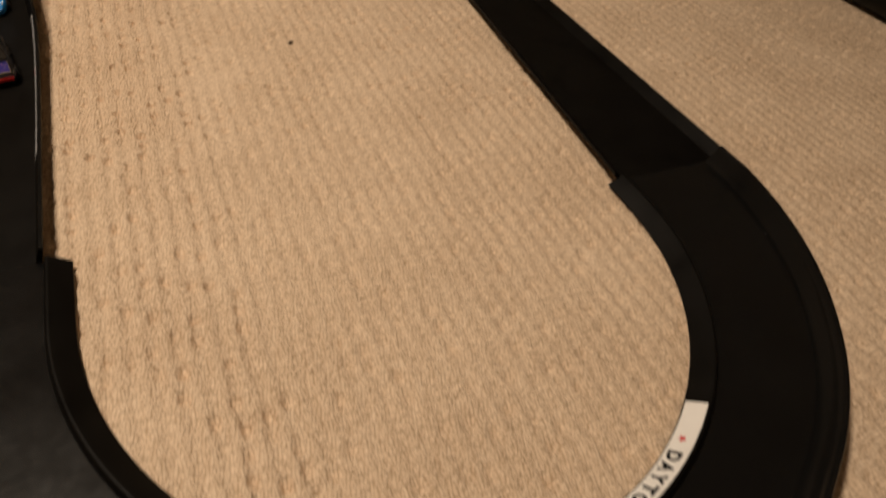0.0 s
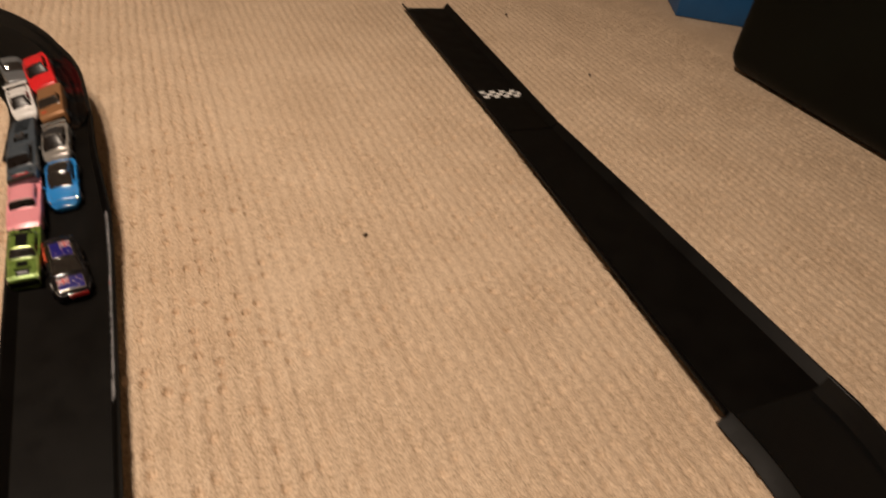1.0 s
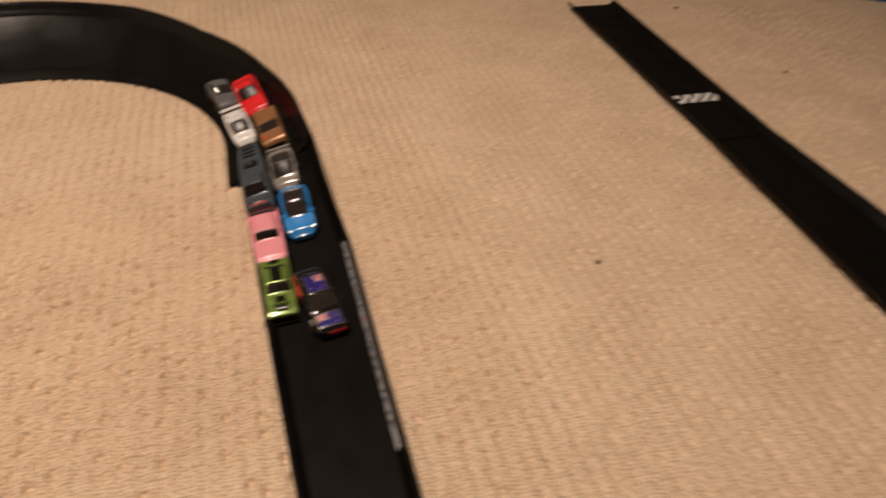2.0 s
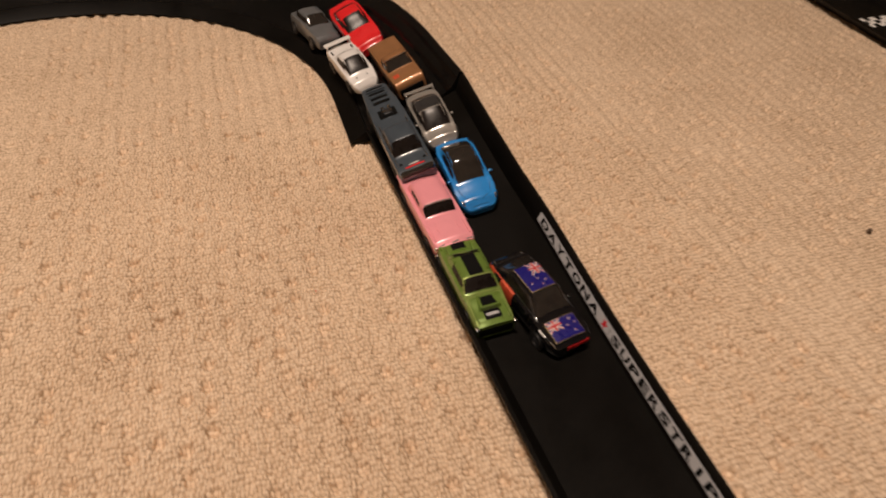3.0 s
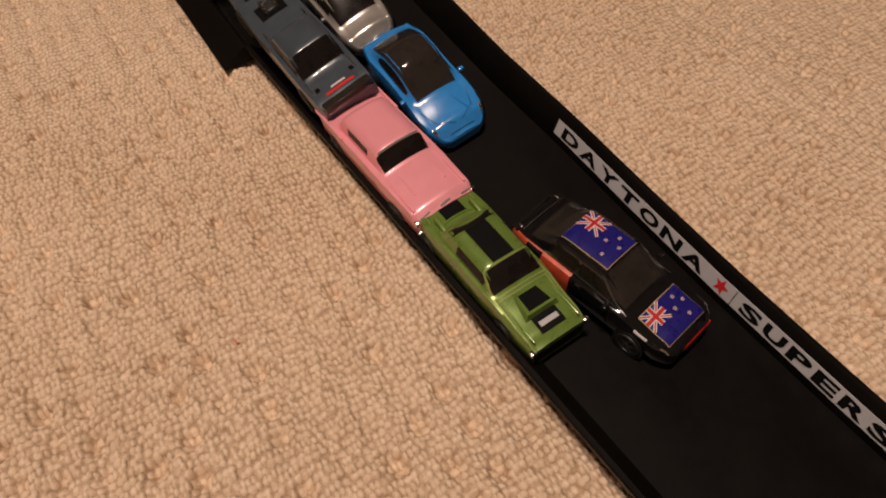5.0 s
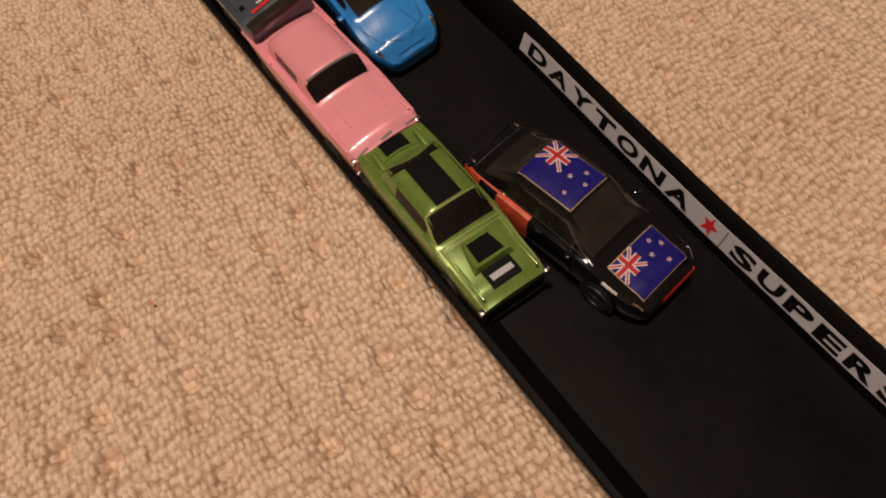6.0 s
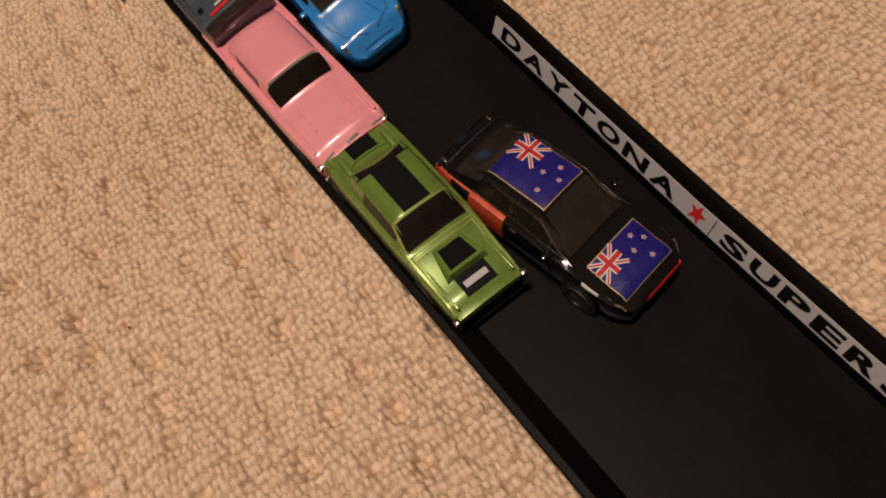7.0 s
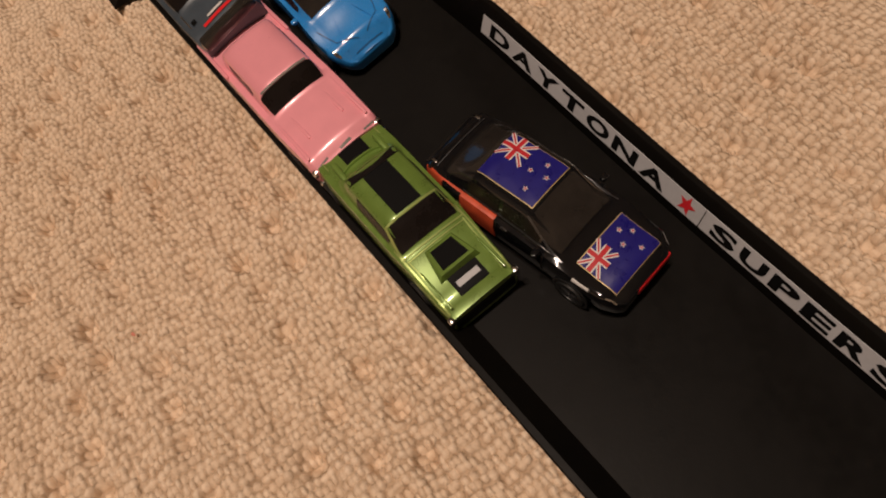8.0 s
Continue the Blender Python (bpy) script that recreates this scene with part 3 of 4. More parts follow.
def wheels(sh, root, at=(0.2, 0.8), radius=0.0052, out=0.0006):
    for s in at:
        for side in (-1, 1):
            w = sh.W / 2 * sh.line(sh.plan, s) * 0.99
            if ("t", radius) not in WHEELS:
                t = part("tyre", lathe([(-0.0020, radius * 0.93), (-0.0014, radius), (0.0014, radius), (0.0020, radius * 0.93), (0.0020, radius * 0.66), (0.0012, radius * 0.62), (-0.002, radius * 0.62)]), M["tyre"], None)
                r = lathe([(0.0006, radius * 0.63), (0.0016, radius * 0.60), (0.0012, radius * 0.48), (0.0008, radius * 0.2), (0.0019, radius * 0.16), (0.0020, 0.0003)])
                for k in range(5):
                    spoke = block(0.0007, radius * 0.17, radius * 0.5, (0.0015, 0, radius * 0.32))
                    bmesh.ops.rotate(spoke, cent=(0, 0, 0), matrix=Matrix.Rotation(k * 2 * math.pi / 5, 3, "X"), verts=spoke.verts)
                    tmp = bpy.data.meshes.new("spoke")
                    spoke.to_mesh(tmp)
                    spoke.free()
                    r.from_mesh(tmp)
                    bpy.data.meshes.remove(tmp)
                rim = part("rim", r, M["rim"], None)
                WHEELS["t", radius], WHEELS["r", radius] = t.data, rim.data
                bpy.data.objects.remove(t)
                bpy.data.objects.remove(rim)
            hub = new("wheel", WHEELS["t", radius])
            hub.parent = root
            hub.matrix_local = Matrix.Translation((side * (w - 0.0016 + out), (s - 0.5) * sh.L, radius)) @ Matrix.Rotation(0 if side > 0 else math.pi, 4, "Z")
            rim = new("rim", WHEELS["r", radius])
            rim.parent = hub
            arch = lathe([(-0.0003, radius * 1.18), (0.0003, radius * 1.22), (0.0003, radius * 1.06), (-0.0003, radius * 1.02)], 20)
            bmesh.ops.translate(arch, vec=(side * (w + 0.0002), (s - 0.5) * sh.L, radius * 1.02), verts=arch.verts)
            part("wheel_arch", arch, M["tyre"], root)


def windows(sh, root, glass="glass", front=True, rear=True, sides=True, inset=0.10):
    a, b, c, d = sh.cabin
    if front:
        patch(sh, "windscreen", M[glass], root, c + (d - c) * inset, d - (d - c) * inset * 1.2, 5.4, 12.6, round_by=0.05)
    if rear:
        patch(sh, "rear_window", M[glass], root, a + (b - a) * 0.16, b - (b - a) * 0.12, 5.6, 12.4, round_by=0.05)
    if sides:
        m = (b + c) / 2
        for k0, k1 in ((4.45, 5.85), (12.15, 13.55)):
            patch(sh, "side_window", M[glass], root, b - (b - a) * 0.2, m - 0.006, k0, k1, nk=4)
            patch(sh, "side_window", M[glass], root, m + 0.006, c + (d - c) * 0.35, k0, k1, nk=4)


def bar(root, name, mat, sx, sy, sz, x, y, z, bevel=0.0003, rot=None, label=""):
    return part(name, block(sx, sy, sz, (x, y, z), bevel, 2, rot), mat, root, label)


def place_car(root, nose, tail, z=0.0043, pitch=0.0, lean=0.0):
    """Sets a finished car (nose towards +y) with nose and tail over these points."""
    a, b = Vector(nose), Vector(tail)
    d = a - b
    mid = (a + b) / 2
    bank = 0.7 * (rise(mid.x + 0.01, mid.y) - rise(mid.x - 0.01, mid.y)) / 0.02
    slope = (rise(mid.x, mid.y + 0.02) - rise(mid.x, mid.y - 0.02)) / 0.04
    floor_turn = Matrix.Rotation(-math.atan(bank), 4, "Y") @ Matrix.Rotation(math.atan(slope), 4, "X")
    root.matrix_world = Matrix.Translation((mid.x, mid.y, z + rise(mid.x, mid.y))) @ floor_turn @ Matrix.Rotation(math.atan2(-d.x, d.y), 4, "Z") @ Matrix.Rotation(radians(pitch), 4, "X") @ Matrix.Rotation(radians(lean), 4, "Y")


CARS = "toy cars parked on the track"


def flag(sh, root, s_mid, wide, high, turned):
    """A blue ensign with crossed-bar canton and four stars. turned: its long side lies across the car."""
    def tr(pts):
        if turned:
            return [(-x, -y) for x, y in pts]
        return [(-y, x) for x, y in pts]
    def lay(name, mat, shape, off):
        pts, f = shape
        return decal(sh, name, M[mat], fl, tr(pts), f, off, s_mid)
    w, h = wide / 2, high / 2
    pts, f = sheet(-w - 0.0003, w + 0.0003, -h - 0.0003, h + 0.0003, 10, 8)
    fl = decal(sh, "flag_print", M["gold"], root, tr(pts), f, 0.00020, s_mid)
    lay("flag_field", "flag_blue", sheet(-w, w, -h, h, 10, 8), 0.00044)
    # canton at the upper left corner of the flag
    cx0, cx1, cy0, cy1 = -w, -w + wide * 0.46, -h + high * 0.47, h
    mx, my = (cx0 + cx1) / 2, (cy0 + cy1) / 2
    for wd, mat, off in ((0.0013, "flag_white", 0.00056), (0.0005, "flag_red", 0.00064)):
        lay("saltire", mat, band(cx0, cy0, cx1, cy1, wd), off)
        lay("saltire", mat, band(cx0, cy1, cx1, cy0, wd), off)
    for wd, mat, off in ((0.0023, "flag_white", 0.00072), (0.0014, "flag_red", 0.00080)):
        lay("cross_bar", mat, band(cx0, my, cx1, my, wd), off)
        lay("cross_bar", mat, band(mx, cy0, mx, cy1, wd), off)
    for fx, fy in ((0.26, 0.30), (0.12, 0.04), (0.38, 0.08), (0.25, -0.30)):
        for r, mat, off in ((0.00105, "flag_white", 0.00056), (0.0006, "flag_red", 0.00064)):
            p, f = star_shape(fx * wide, fy * high, r)
            lay("flag_star", mat, (p, f), off)


def black_saloon():
    root = thing("toy_car", "gloss black toy saloon with blue flag prints on roof and bonnet", "toy car", CARS)
    sh = Shape(0.081, 0.0325, [(0, 0.0150), (0.06, 0.0172), (0.3, 0.0172), (0.7, 0.0165), (0.93, 0.0138), (1, 0.0105)],
               [(0, 0.76), (0.04, 0.88), (0.2, 1.0), (0.8, 1.0), (0.92, 0.94), (0.97, 0.84), (1, 0.68)], (0.10, 0.30, 0.545, 0.735), 0.0262, 0.86, 0.66)
    skin(sh, M["black"], root)
    windows(sh, root, "smoke", sides=False)
    for k0, k1 in ((4.45, 5.85), (12.15, 13.55)):
        patch(sh, "side_window", M["glass"], root, 0.26, 0.42, k0, k1, nk=4)
        patch(sh, "side_window", M["glass"], root, 0.44, 0.62, k0, k1, nk=4)
    for k0, k1 in ((13.9, 17.0),):
        patch(sh, "rear_flank_panel", M["orange"], root, 0.03, 0.42, k0, k1, ns=10, nk=6, label="orange-red flank panel")
        patch(sh, "flank_stripe", M["black"], root, 0.14, 0.24, k0 + 0.6, k1 - 0.9, off=0.0005, ns=5, nk=3)
        patch(sh, "flank_lettering", M["flag_white"], root, 0.80, 0.87, k0 + 0.9, k0 + 1.25, off=0.0004, ns=3, nk=2)
    flag(sh, root, 0.415, 0.0215, 0.0172, False)
    flag(sh, root, 0.866, 0.0212, 0.0140, True)
    pts, f = band(-0.0118, 0.0, 0.0118, 0.0, 0.0004, 12)
    decal(sh, "boot_edge", M["rim"], root, pts, f, 0.0003, 0.075)
    for x in (-1, 1):
        pts, f = band(x * 0.0108, 0.0, x * 0.0138, 0.0150, 0.0005, 8)
        decal(sh, "screen_edge", M["rim"], root, pts, f, 0.0003, 0.55)
        # small chrome block as the glint at each end of the black wing
        bar(root, "wing_tip_glint", M["chrome"], 0.0010, 0.0022, 0.0006, x * 0.0108, -0.0366, 0.0176, 0.0002)
    bar(root, "rear_wing", M["black"], 0.0225, 0.0030, 0.0016, 0, -0.0366, 0.0167, 0.0007)
    for side, k in ((1, 14.6), (-1, 3.4)):
        for s0, s1 in ((0.425, 0.435), (0.655, 0.665)):
            patch(sh, "door_seam", M["glass"], root, s0, s1, k if side > 0 else 1.2, 16.8 if side > 0 else k, off=0.00018, ns=1, nk=4)
        patch(sh, "door_handle", M["chrome"], root, 0.455, 0.485, 15.25 if side > 0 else 2.6, 15.4 if side > 0 else 2.75, off=0.0004, ns=2, nk=1)
        patch(sh, "window_trim", M["rim"], root, 0.24, 0.70, 13.60 if side > 0 else 4.30, 13.70 if side > 0 else 4.40, off=0.0004, ns=14, nk=1)
    bar(root, "front_splitter", M["red"], 0.0165, 0.0022, 0.0042, -0.0035, 0.0398, 0.0085, 0.0008, label="red front grille panel")
    for x in (-0.0125, 0.0125):
        patch(sh, "headlight", M["chrome"], root, 0.935, 0.975, 9 + x / 0.0125 * 5.4 - 0.5, 9 + x / 0.0125 * 5.4 + 0.5, nk=4, ns=4)
        bar(root, "door_mirror", M["black"], 0.0030, 0.0022, 0.0018, x * 1.34, 0.0115, 0.0185, 0.0006)
    wheels(sh, root, (0.19, 0.80), 0.0056)
    return root


def green_muscle():
    root = thing("toy_car", "metallic green toy muscle car with black stripe and bonnet scoop", "toy car", CARS)
    sh = Shape(0.0862, 0.0284, [(0, 0.0155), (0.05, 0.0172), (0.35, 0.0178), (0.68, 0.0178), (0.93, 0.0155), (1, 0.0135)],
               [(0, 0.88), (0.06, 0.97), (0.25, 1.02), (0.6, 1.0), (0.9, 0.94), (1, 0.90)], (0.255, 0.345, 0.600, 0.712), 0.0245, 0.86, 0.72, crown=0.0006)
    skin(sh, M["green"], root)
    windows(sh, root, "glass", sides=False, rear=False)
    for k0, k1 in ((4.5, 6.0), (12.0, 13.5)):
        patch(sh, "side_window", M["glass"], root, 0.42, 0.63, k0, k1, nk=4)
    for a, b in ((0.378, 0.597), (0.06, 0.232)):
        pts, f = sheet(-0.0050, 0.0050, (a - 0.3) * sh.L, (b - 0.3) * sh.L, 6, 10)
        decal(sh, "stripe", M["ink"], root, pts, f, 0.00025, 0.3)
    # buttress ridges that run back from the roof
    for x in (-0.0088, 0.0088):
        bar(root, "roof_buttress", M["green"], 0.0022, 0.014, 0.0030, x, -0.0195, 0.0192, 0.0008, Matrix.Rotation(radians(-9), 4, "X"))
    for y0, half, z0, thick in ((-0.0232, 0.0098, 0.0186, 0.0011), (-0.0185, 0.0092, 0.0198, 0.0016)):
        xs = [half * (i / 8 - 1) for i in range(17)]
        st = [(lambda u, z, x=x: (x, y0 + u + 0.0035 * (x / half) ** 4, z0 + z - 0.0008 * (x / half) ** 2)) for x in xs]
        v, f = sweep(st, lambda i: [(-thick / 2, -0.0012), (thick / 2, -0.0012), (thick / 2, 0.0003), (thick / 4, 0.0007), (-thick / 4, 0.0007), (-thick / 2, 0.0003)])
        mesh_object("deck_lip", v, f, M["green"], root, smooth=50)
    # sunken rear window between the roof and the arched lip
    n = 14
    pts = []
    for i in range(n + 1):
        x = 0.0098 * (2 * i / n - 1)
        pts += [(x, 0.0021 * (1 - (x / 0.0098) ** 2) + 0.0004), (x, 0.0040 + 0.0004 * (1 - (x / 0.0098) ** 2))]
    decal(sh, "rear_window", M["glass"], root, pts, [(2 * i, 2 * i + 2, 2 * i + 3, 2 * i + 1) for i in range(n)], 0.00028, 0.326)
    # pale bands paint shine on the pillars, creases and cowl
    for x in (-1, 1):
        for nm, xa, ya, xb, yb, w in (("windscreen_pillar", 0.0099, -0.0094, 0.0121, 0.0004, 0.0007), ("bonnet_crease", 0.0112, 0.0015, 0.0098, 0.0220, 0.0004), ("boot_crease_glint", 0.0108, -0.0570, 0.0112, -0.0450, 0.0004)):
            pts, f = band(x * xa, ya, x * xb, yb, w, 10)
            decal(sh, nm, M["green_glint"], root, pts, f, 0.00034, 0.712)
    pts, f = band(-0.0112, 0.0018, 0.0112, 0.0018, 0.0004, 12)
    decal(sh, "cowl_edge_glint", M["green_glint"], root, pts, f, 0.0003, 0.716)
    # bonnet scoop
    v = [(-0.0055, 0.0205, 0.0178), (0.0055, 0.0205, 0.0178), (0.0078, 0.0325, 0.0166), (-0.0078, 0.0325, 0.0166), (-0.0048, 0.0220, 0.0188), (0.0048, 0.0220, 0.0188), (0.0066, 0.0319, 0.0197), (-0.0066, 0.0319, 0.0197)]
    f = [(0, 1, 5, 4), (1, 2, 6, 5), (2, 3, 7, 6), (3, 0, 4, 7), (4, 5, 6, 7), (0, 1, 2, 3)]
    sc = mesh_object("bonnet_scoop", v, f, M["green"], root, smooth=20)
    v = [(-0.0042, 0.0228, 0.01910), (0.0042, 0.0228, 0.01910), (0.0050, 0.0308, 0.01985), (-0.0050, 0.0308, 0.01985)]
    mesh_object("scoop_panel", v + [(x, y, z - 0.0006) for x, y, z in v], [(0, 1, 2, 3), (0, 1, 5, 4), (1, 2, 6, 5), (2, 3, 7, 6), (3, 0, 4, 7)], M["ink"], sc, smooth=0)
    pts, f = sheet(-0.0056, 0.0056, -0.0034, 0.0036, 4, 4)
    plate = decal(sh, "nose_print", M["ink"], root, pts, f, 0.0003, 0.915)
    pts, f = band(-0.0042, 0.0003, 0.0042, 0.0003, 0.0022)
    decal(sh, "print_bar", M["silver_label"], plate, pts, f, 0.00045, 0.915)
    for i in range(12):
        bar(root, "cowl_vent", M["ink"], 0.0005, 0.0009, 0.0004, -0.0052 + i * 0.00095, 0.0199, 0.0181, 0)
    for x in (-0.0104, 0.0104):
        bar(root, "bonnet_ridge", M["green"], 0.0007, 0.025, 0.0007, x, 0.0285, 0.0168, 0.0002)
    xs = [0.0128 * (i / 10 - 1) for i in range(21)]
    st = [(lambda u, z, x=x: (x, 0.0426 - 0.0022 * (1 - abs(x) / 0.0128) + u, 0.0125 + z)) for x in xs]
    v, f = sweep(st, lambda i: [(-0.0006, -0.0011), (0.0005, -0.0011), (0.0009, -0.0004), (0.0009, 0.0004), (0.0005, 0.0011), (-0.0006, 0.0011)])
    mesh_object("front_bumper", v, f, M["chrome"], root, "thin chrome bumper bent to a V", smooth=50)
    for x in (-0.0126, 0.0126):
        bar(root, "bumper_end", M["chrome"], 0.0022, 0.0026, 0.0032, x, 0.0426, 0.0125, 0.0007)
    # wing edges and window frames get their highlight as bright green lines
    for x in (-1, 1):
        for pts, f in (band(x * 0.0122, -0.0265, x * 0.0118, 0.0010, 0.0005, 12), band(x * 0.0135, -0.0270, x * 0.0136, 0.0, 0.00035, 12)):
            decal(sh, "wing_edge_glint", M["green_glint"], root, pts, f, 0.00028, 0.97)
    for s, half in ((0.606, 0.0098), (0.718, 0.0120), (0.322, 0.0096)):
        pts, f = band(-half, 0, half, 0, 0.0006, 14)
        decal(sh, "window_frame", M["green_glint"], root, pts, f, 0.00032, s)
    bar(root, "grille", M["ink"], 0.0240, 0.0016, 0.0070, 0, 0.0424, 0.0080, 0.0005)
    wheels(sh, root, (0.2, 0.8), 0.0058)
    return root


def pink_coupe():
    root = thing("toy_car", "pearl pink fifties toy coupe with a chipped nose", "toy car", CARS)
    sh = Shape(0.088, 0.0320, [(0, 0.0160), (0.05, 0.0178), (0.35, 0.0182), (0.62, 0.0188), (0.95, 0.0178), (1, 0.0150)],
               [(0, 0.90), (0.05, 0.96), (0.3, 1.0), (0.7, 1.0), (0.95, 0.96), (1, 0.90)], (0.205, 0.275, 0.598, 0.675), 0.0262, 0.80, 0.70, crown=0.0011)
    skin(sh, M["pink"], root)
    patch(sh, "windscreen", M["glass"], root, 0.609, 0.668, 6.0, 12.0, ns=8, nk=12, round_by=0.06)
    patch(sh, "rear_window", M["pink"], root, 0.215, 0.262, 6, 12, ns=5)
    for k0, k1 in ((4.5, 6.0), (12.0, 13.5)):
        patch(sh, "side_window", M["glass"], root, 0.33, 0.52, k0 + 0.2, k1 - 0.3, nk=4)
    for x in (-0.0075, 0.0075):
        bar(root, "bonnet_spear", M["pink"], 0.0012, 0.0135, 0.0010, x * 1.0, 0.0262, 0.0190, 0.0004)
        bar(root, "headlight", M["chrome"], 0.0035, 0.0022, 0.0035, x * 1.83, 0.0428, 0.0140, 0.001)
        bar(root, "tail_fin", M["pink"], 0.0016, 0.026, 0.0022, x * 2.02, -0.030, 0.0182, 0.0007)
        bar(root, "wing_ridge", M["pink"], 0.0012, 0.034, 0.0008, x * 1.72, 0.023, 0.0186, 0.0004)
    for half, sm in ((0.0102, 0.604),):
        pts, f = band(-half, 0, half, 0, 0.0006, 14)
        decal(sh, "screen_edge", M["silver"], root, pts, f, 0.0003, sm)
    bar(root, "front_bumper", M["chrome"], 0.031, 0.0022, 0.0030, 0, 0.0440, 0.0088, 0.0009)
    for xa, xb, w in ((-0.0130, -0.0085, 0.0007), (-0.0030, 0.0020, 0.0009), (0.0075, 0.0125, 0.0006)):
        pts, f = band(xa, 0.0, xb, 0.0005, w, 4)
        decal(sh, "paint_chip", M["silver"], root, pts, f, 0.00025, 0.985)
    wheels(sh, root, (0.2, 0.8), 0.0056)
    return root


def blue_coupe():
    root = thing("toy_car", "gloss sky-blue toy sports coupe with dark glass roof", "toy car", CARS)
    sh = Shape(0.0730, 0.0325, [(0, 0.0135), (0.06, 0.0170), (0.3, 0.0180), (0.65, 0.0165), (0.9, 0.0135), (1, 0.0085)],
               [(0, 0.66), (0.05, 0.86), (0.2, 1.0), (0.5, 0.97), (0.78, 1.0), (0.87, 0.955), (0.92, 0.89), (0.955, 0.80), (0.98, 0.69), (1, 0.54)], (0.08, 0.33, 0.47, 0.70), 0.0262, 0.84, 0.66, crown=0.0012)
    skin(sh, M["blue"], root)
    patch(sh, "glass_canopy", M["smoke"], root, 0.14, 0.685, 6.15, 11.85, off=0.0003, ns=22, nk=10, round_by=0.12, label="dark brown tinted glass canopy")
    for k0, k1 in ((4.4, 5.7), (12.3, 13.6)):
        patch(sh, "side_window", M["glass"], root, 0.26, 0.60, k0, k1, ns=10, nk=4, round_by=0.4)
    for x in (-1, 1):
        patch(sh, "headlight", M["chrome"], root, 0.90, 0.945, 9 + x * 4.6 - 0.7, 9 + x * 4.6 + 0.7, nk=5, ns=5, round_by=0.4)
        bar(root, "door_mirror", M["blue"], 0.0030, 0.0022, 0.0018, x * 0.0166, 0.0100, 0.0180, 0.0007)
        pts, f = band(x * 0.0045, -0.004, x * 0.0085, 0.009, 0.0005)
        decal(sh, "bonnet_crease", M["blue"], root, pts, f, 0.0004, 0.82)
        pts, f = band(x * 0.0020, 0.0, x * 0.0100, -0.0040, 0.0003, 8)
        decal(sh, "bonnet_seam", M["box_blue"], root, pts, f, 0.00025, 0.935)
        pts, f = band(x * 0.0098, -0.0042, x * 0.0128, -0.0130, 0.0004, 8)
        decal(sh, "wing_seam", M["box_blue"], root, pts, f, 0.00025, 0.935)
    pts, f = band(-0.0066, 0.0, 0.0066, 0.0, 0.0004, 8)
    decal(sh, "nose_slot", M["box_blue"], root, pts, f, 0.00025, 0.972)
    bar(root, "front_intake", M["ink"], 0.016, 0.0020, 0.0026, 0, 0.0352, 0.0062, 0.0006)
    wheels(sh, root, (0.2, 0.8), 0.0060)
    return root


def slate_pickup():
    root = thing("toy_car", "slate-grey toy custom pickup with exposed engine and louvred tail", "toy car", CARS)
    L = 0.132
    sh = Shape(L, 0.0312, [(0, 0.0150), (0.05, 0.0180), (0.3, 0.0200), (0.6, 0.0190), (0.94, 0.0170), (1, 0.0150)],
               [(0, 0.70), (0.1, 0.80), (0.3, 0.92), (0.45, 0.98), (0.8, 1.0), (0.95, 0.98), (1, 0.92)], (0.570, 0.615, 0.765, 0.832), 0.0275, 0.82, 0.72, crown=0.0007)
    skin(sh, M["slate"], root)
    windows(sh, root, "glass", rear=False, inset=0.05)
    for i in range(4):
        pts, f = sheet(-0.0075, 0.0075, -0.0022, 0.0022, 5, 3)
        s = 0.08 + i * 0.062
        decal(sh, "tail_louvre", M["ink"], root, pts, f, 0.0003, s)
        bar(root, "louvre_slat", M["slate"], 0.0175, 0.0016, 0.0014, 0, (s + 0.026 - 0.5) * L, 0.0202, 0.0005)
    pts, f = sheet(-0.0078, 0.0078, -0.0058, 0.0058, 5, 5)
    decal(sh, "engine_well", M["ink"], root, pts, f, 0.0003, 0.40)
    bar(root, "engine_block", M["rim"], 0.0085, 0.0080, 0.0035, 0, (0.40 - 0.5) * L, 0.0215, 0.0008)
    for x in (-0.003, 0.003):
        for y in (-0.0025, 0.0025):
            p = lathe([(-0.001, 0.0012), (0.001, 0.0015), (0.001, 0.0009)], 12)
            bmesh.ops.rotate(p, cent=(0, 0, 0), matrix=Matrix.Rotation(-math.pi / 2, 3, "Y"), verts=p.verts)
            bmesh.ops.translate(p, vec=(x, (0.40 - 0.5) * L + y, 0.0242), verts=p.verts)
            part("intake_trumpet", p, M["chrome"], root)
    for x in (-1, 1):
        bar(root, "bonnet_edge", M["chrome"], 0.0006, 0.010, 0.0005, x * 0.0122, 0.049, 0.0176, 0.0001)
        # chrome strip modelled in place of the glint at the roof's rear edge
        bar(root, "roof_glint_strip", M["chrome"], 0.0006, 0.009, 0.0005, x * 0.0118, 0.004, 0.0208, 0.0001)
        pts, f = sheet(x * 0.0098 - 0.0011, x * 0.0098 + 0.0011, -0.0013, 0.0013, 3, 3)
        decal(sh, "bonnet_vent", M["ink"], root, pts, f, 0.0003, 0.90)
    pts, f = sheet(-0.0078, 0.0078, -0.0007, 0.0007, 6, 2)
    pl = decal(sh, "number_panel", M["red"], root, pts, f, 0.0003, 0.945)
    pts, f = band(-0.0040, -0.0004, 0.0040, -0.0004, 0.0012)
    decal(sh, "print_bar", M["flag_white"], pl, pts, f, 0.0006, 0.932)
    bar(root, "front_bumper", M["smoke"], 0.0270, 0.0055, 0.0050, 0, 0.0648, 0.0165, 0.0015, label="smoky plastic front bumper")
    wheels(sh, root, (0.24, 0.82), 0.0062)
    return root


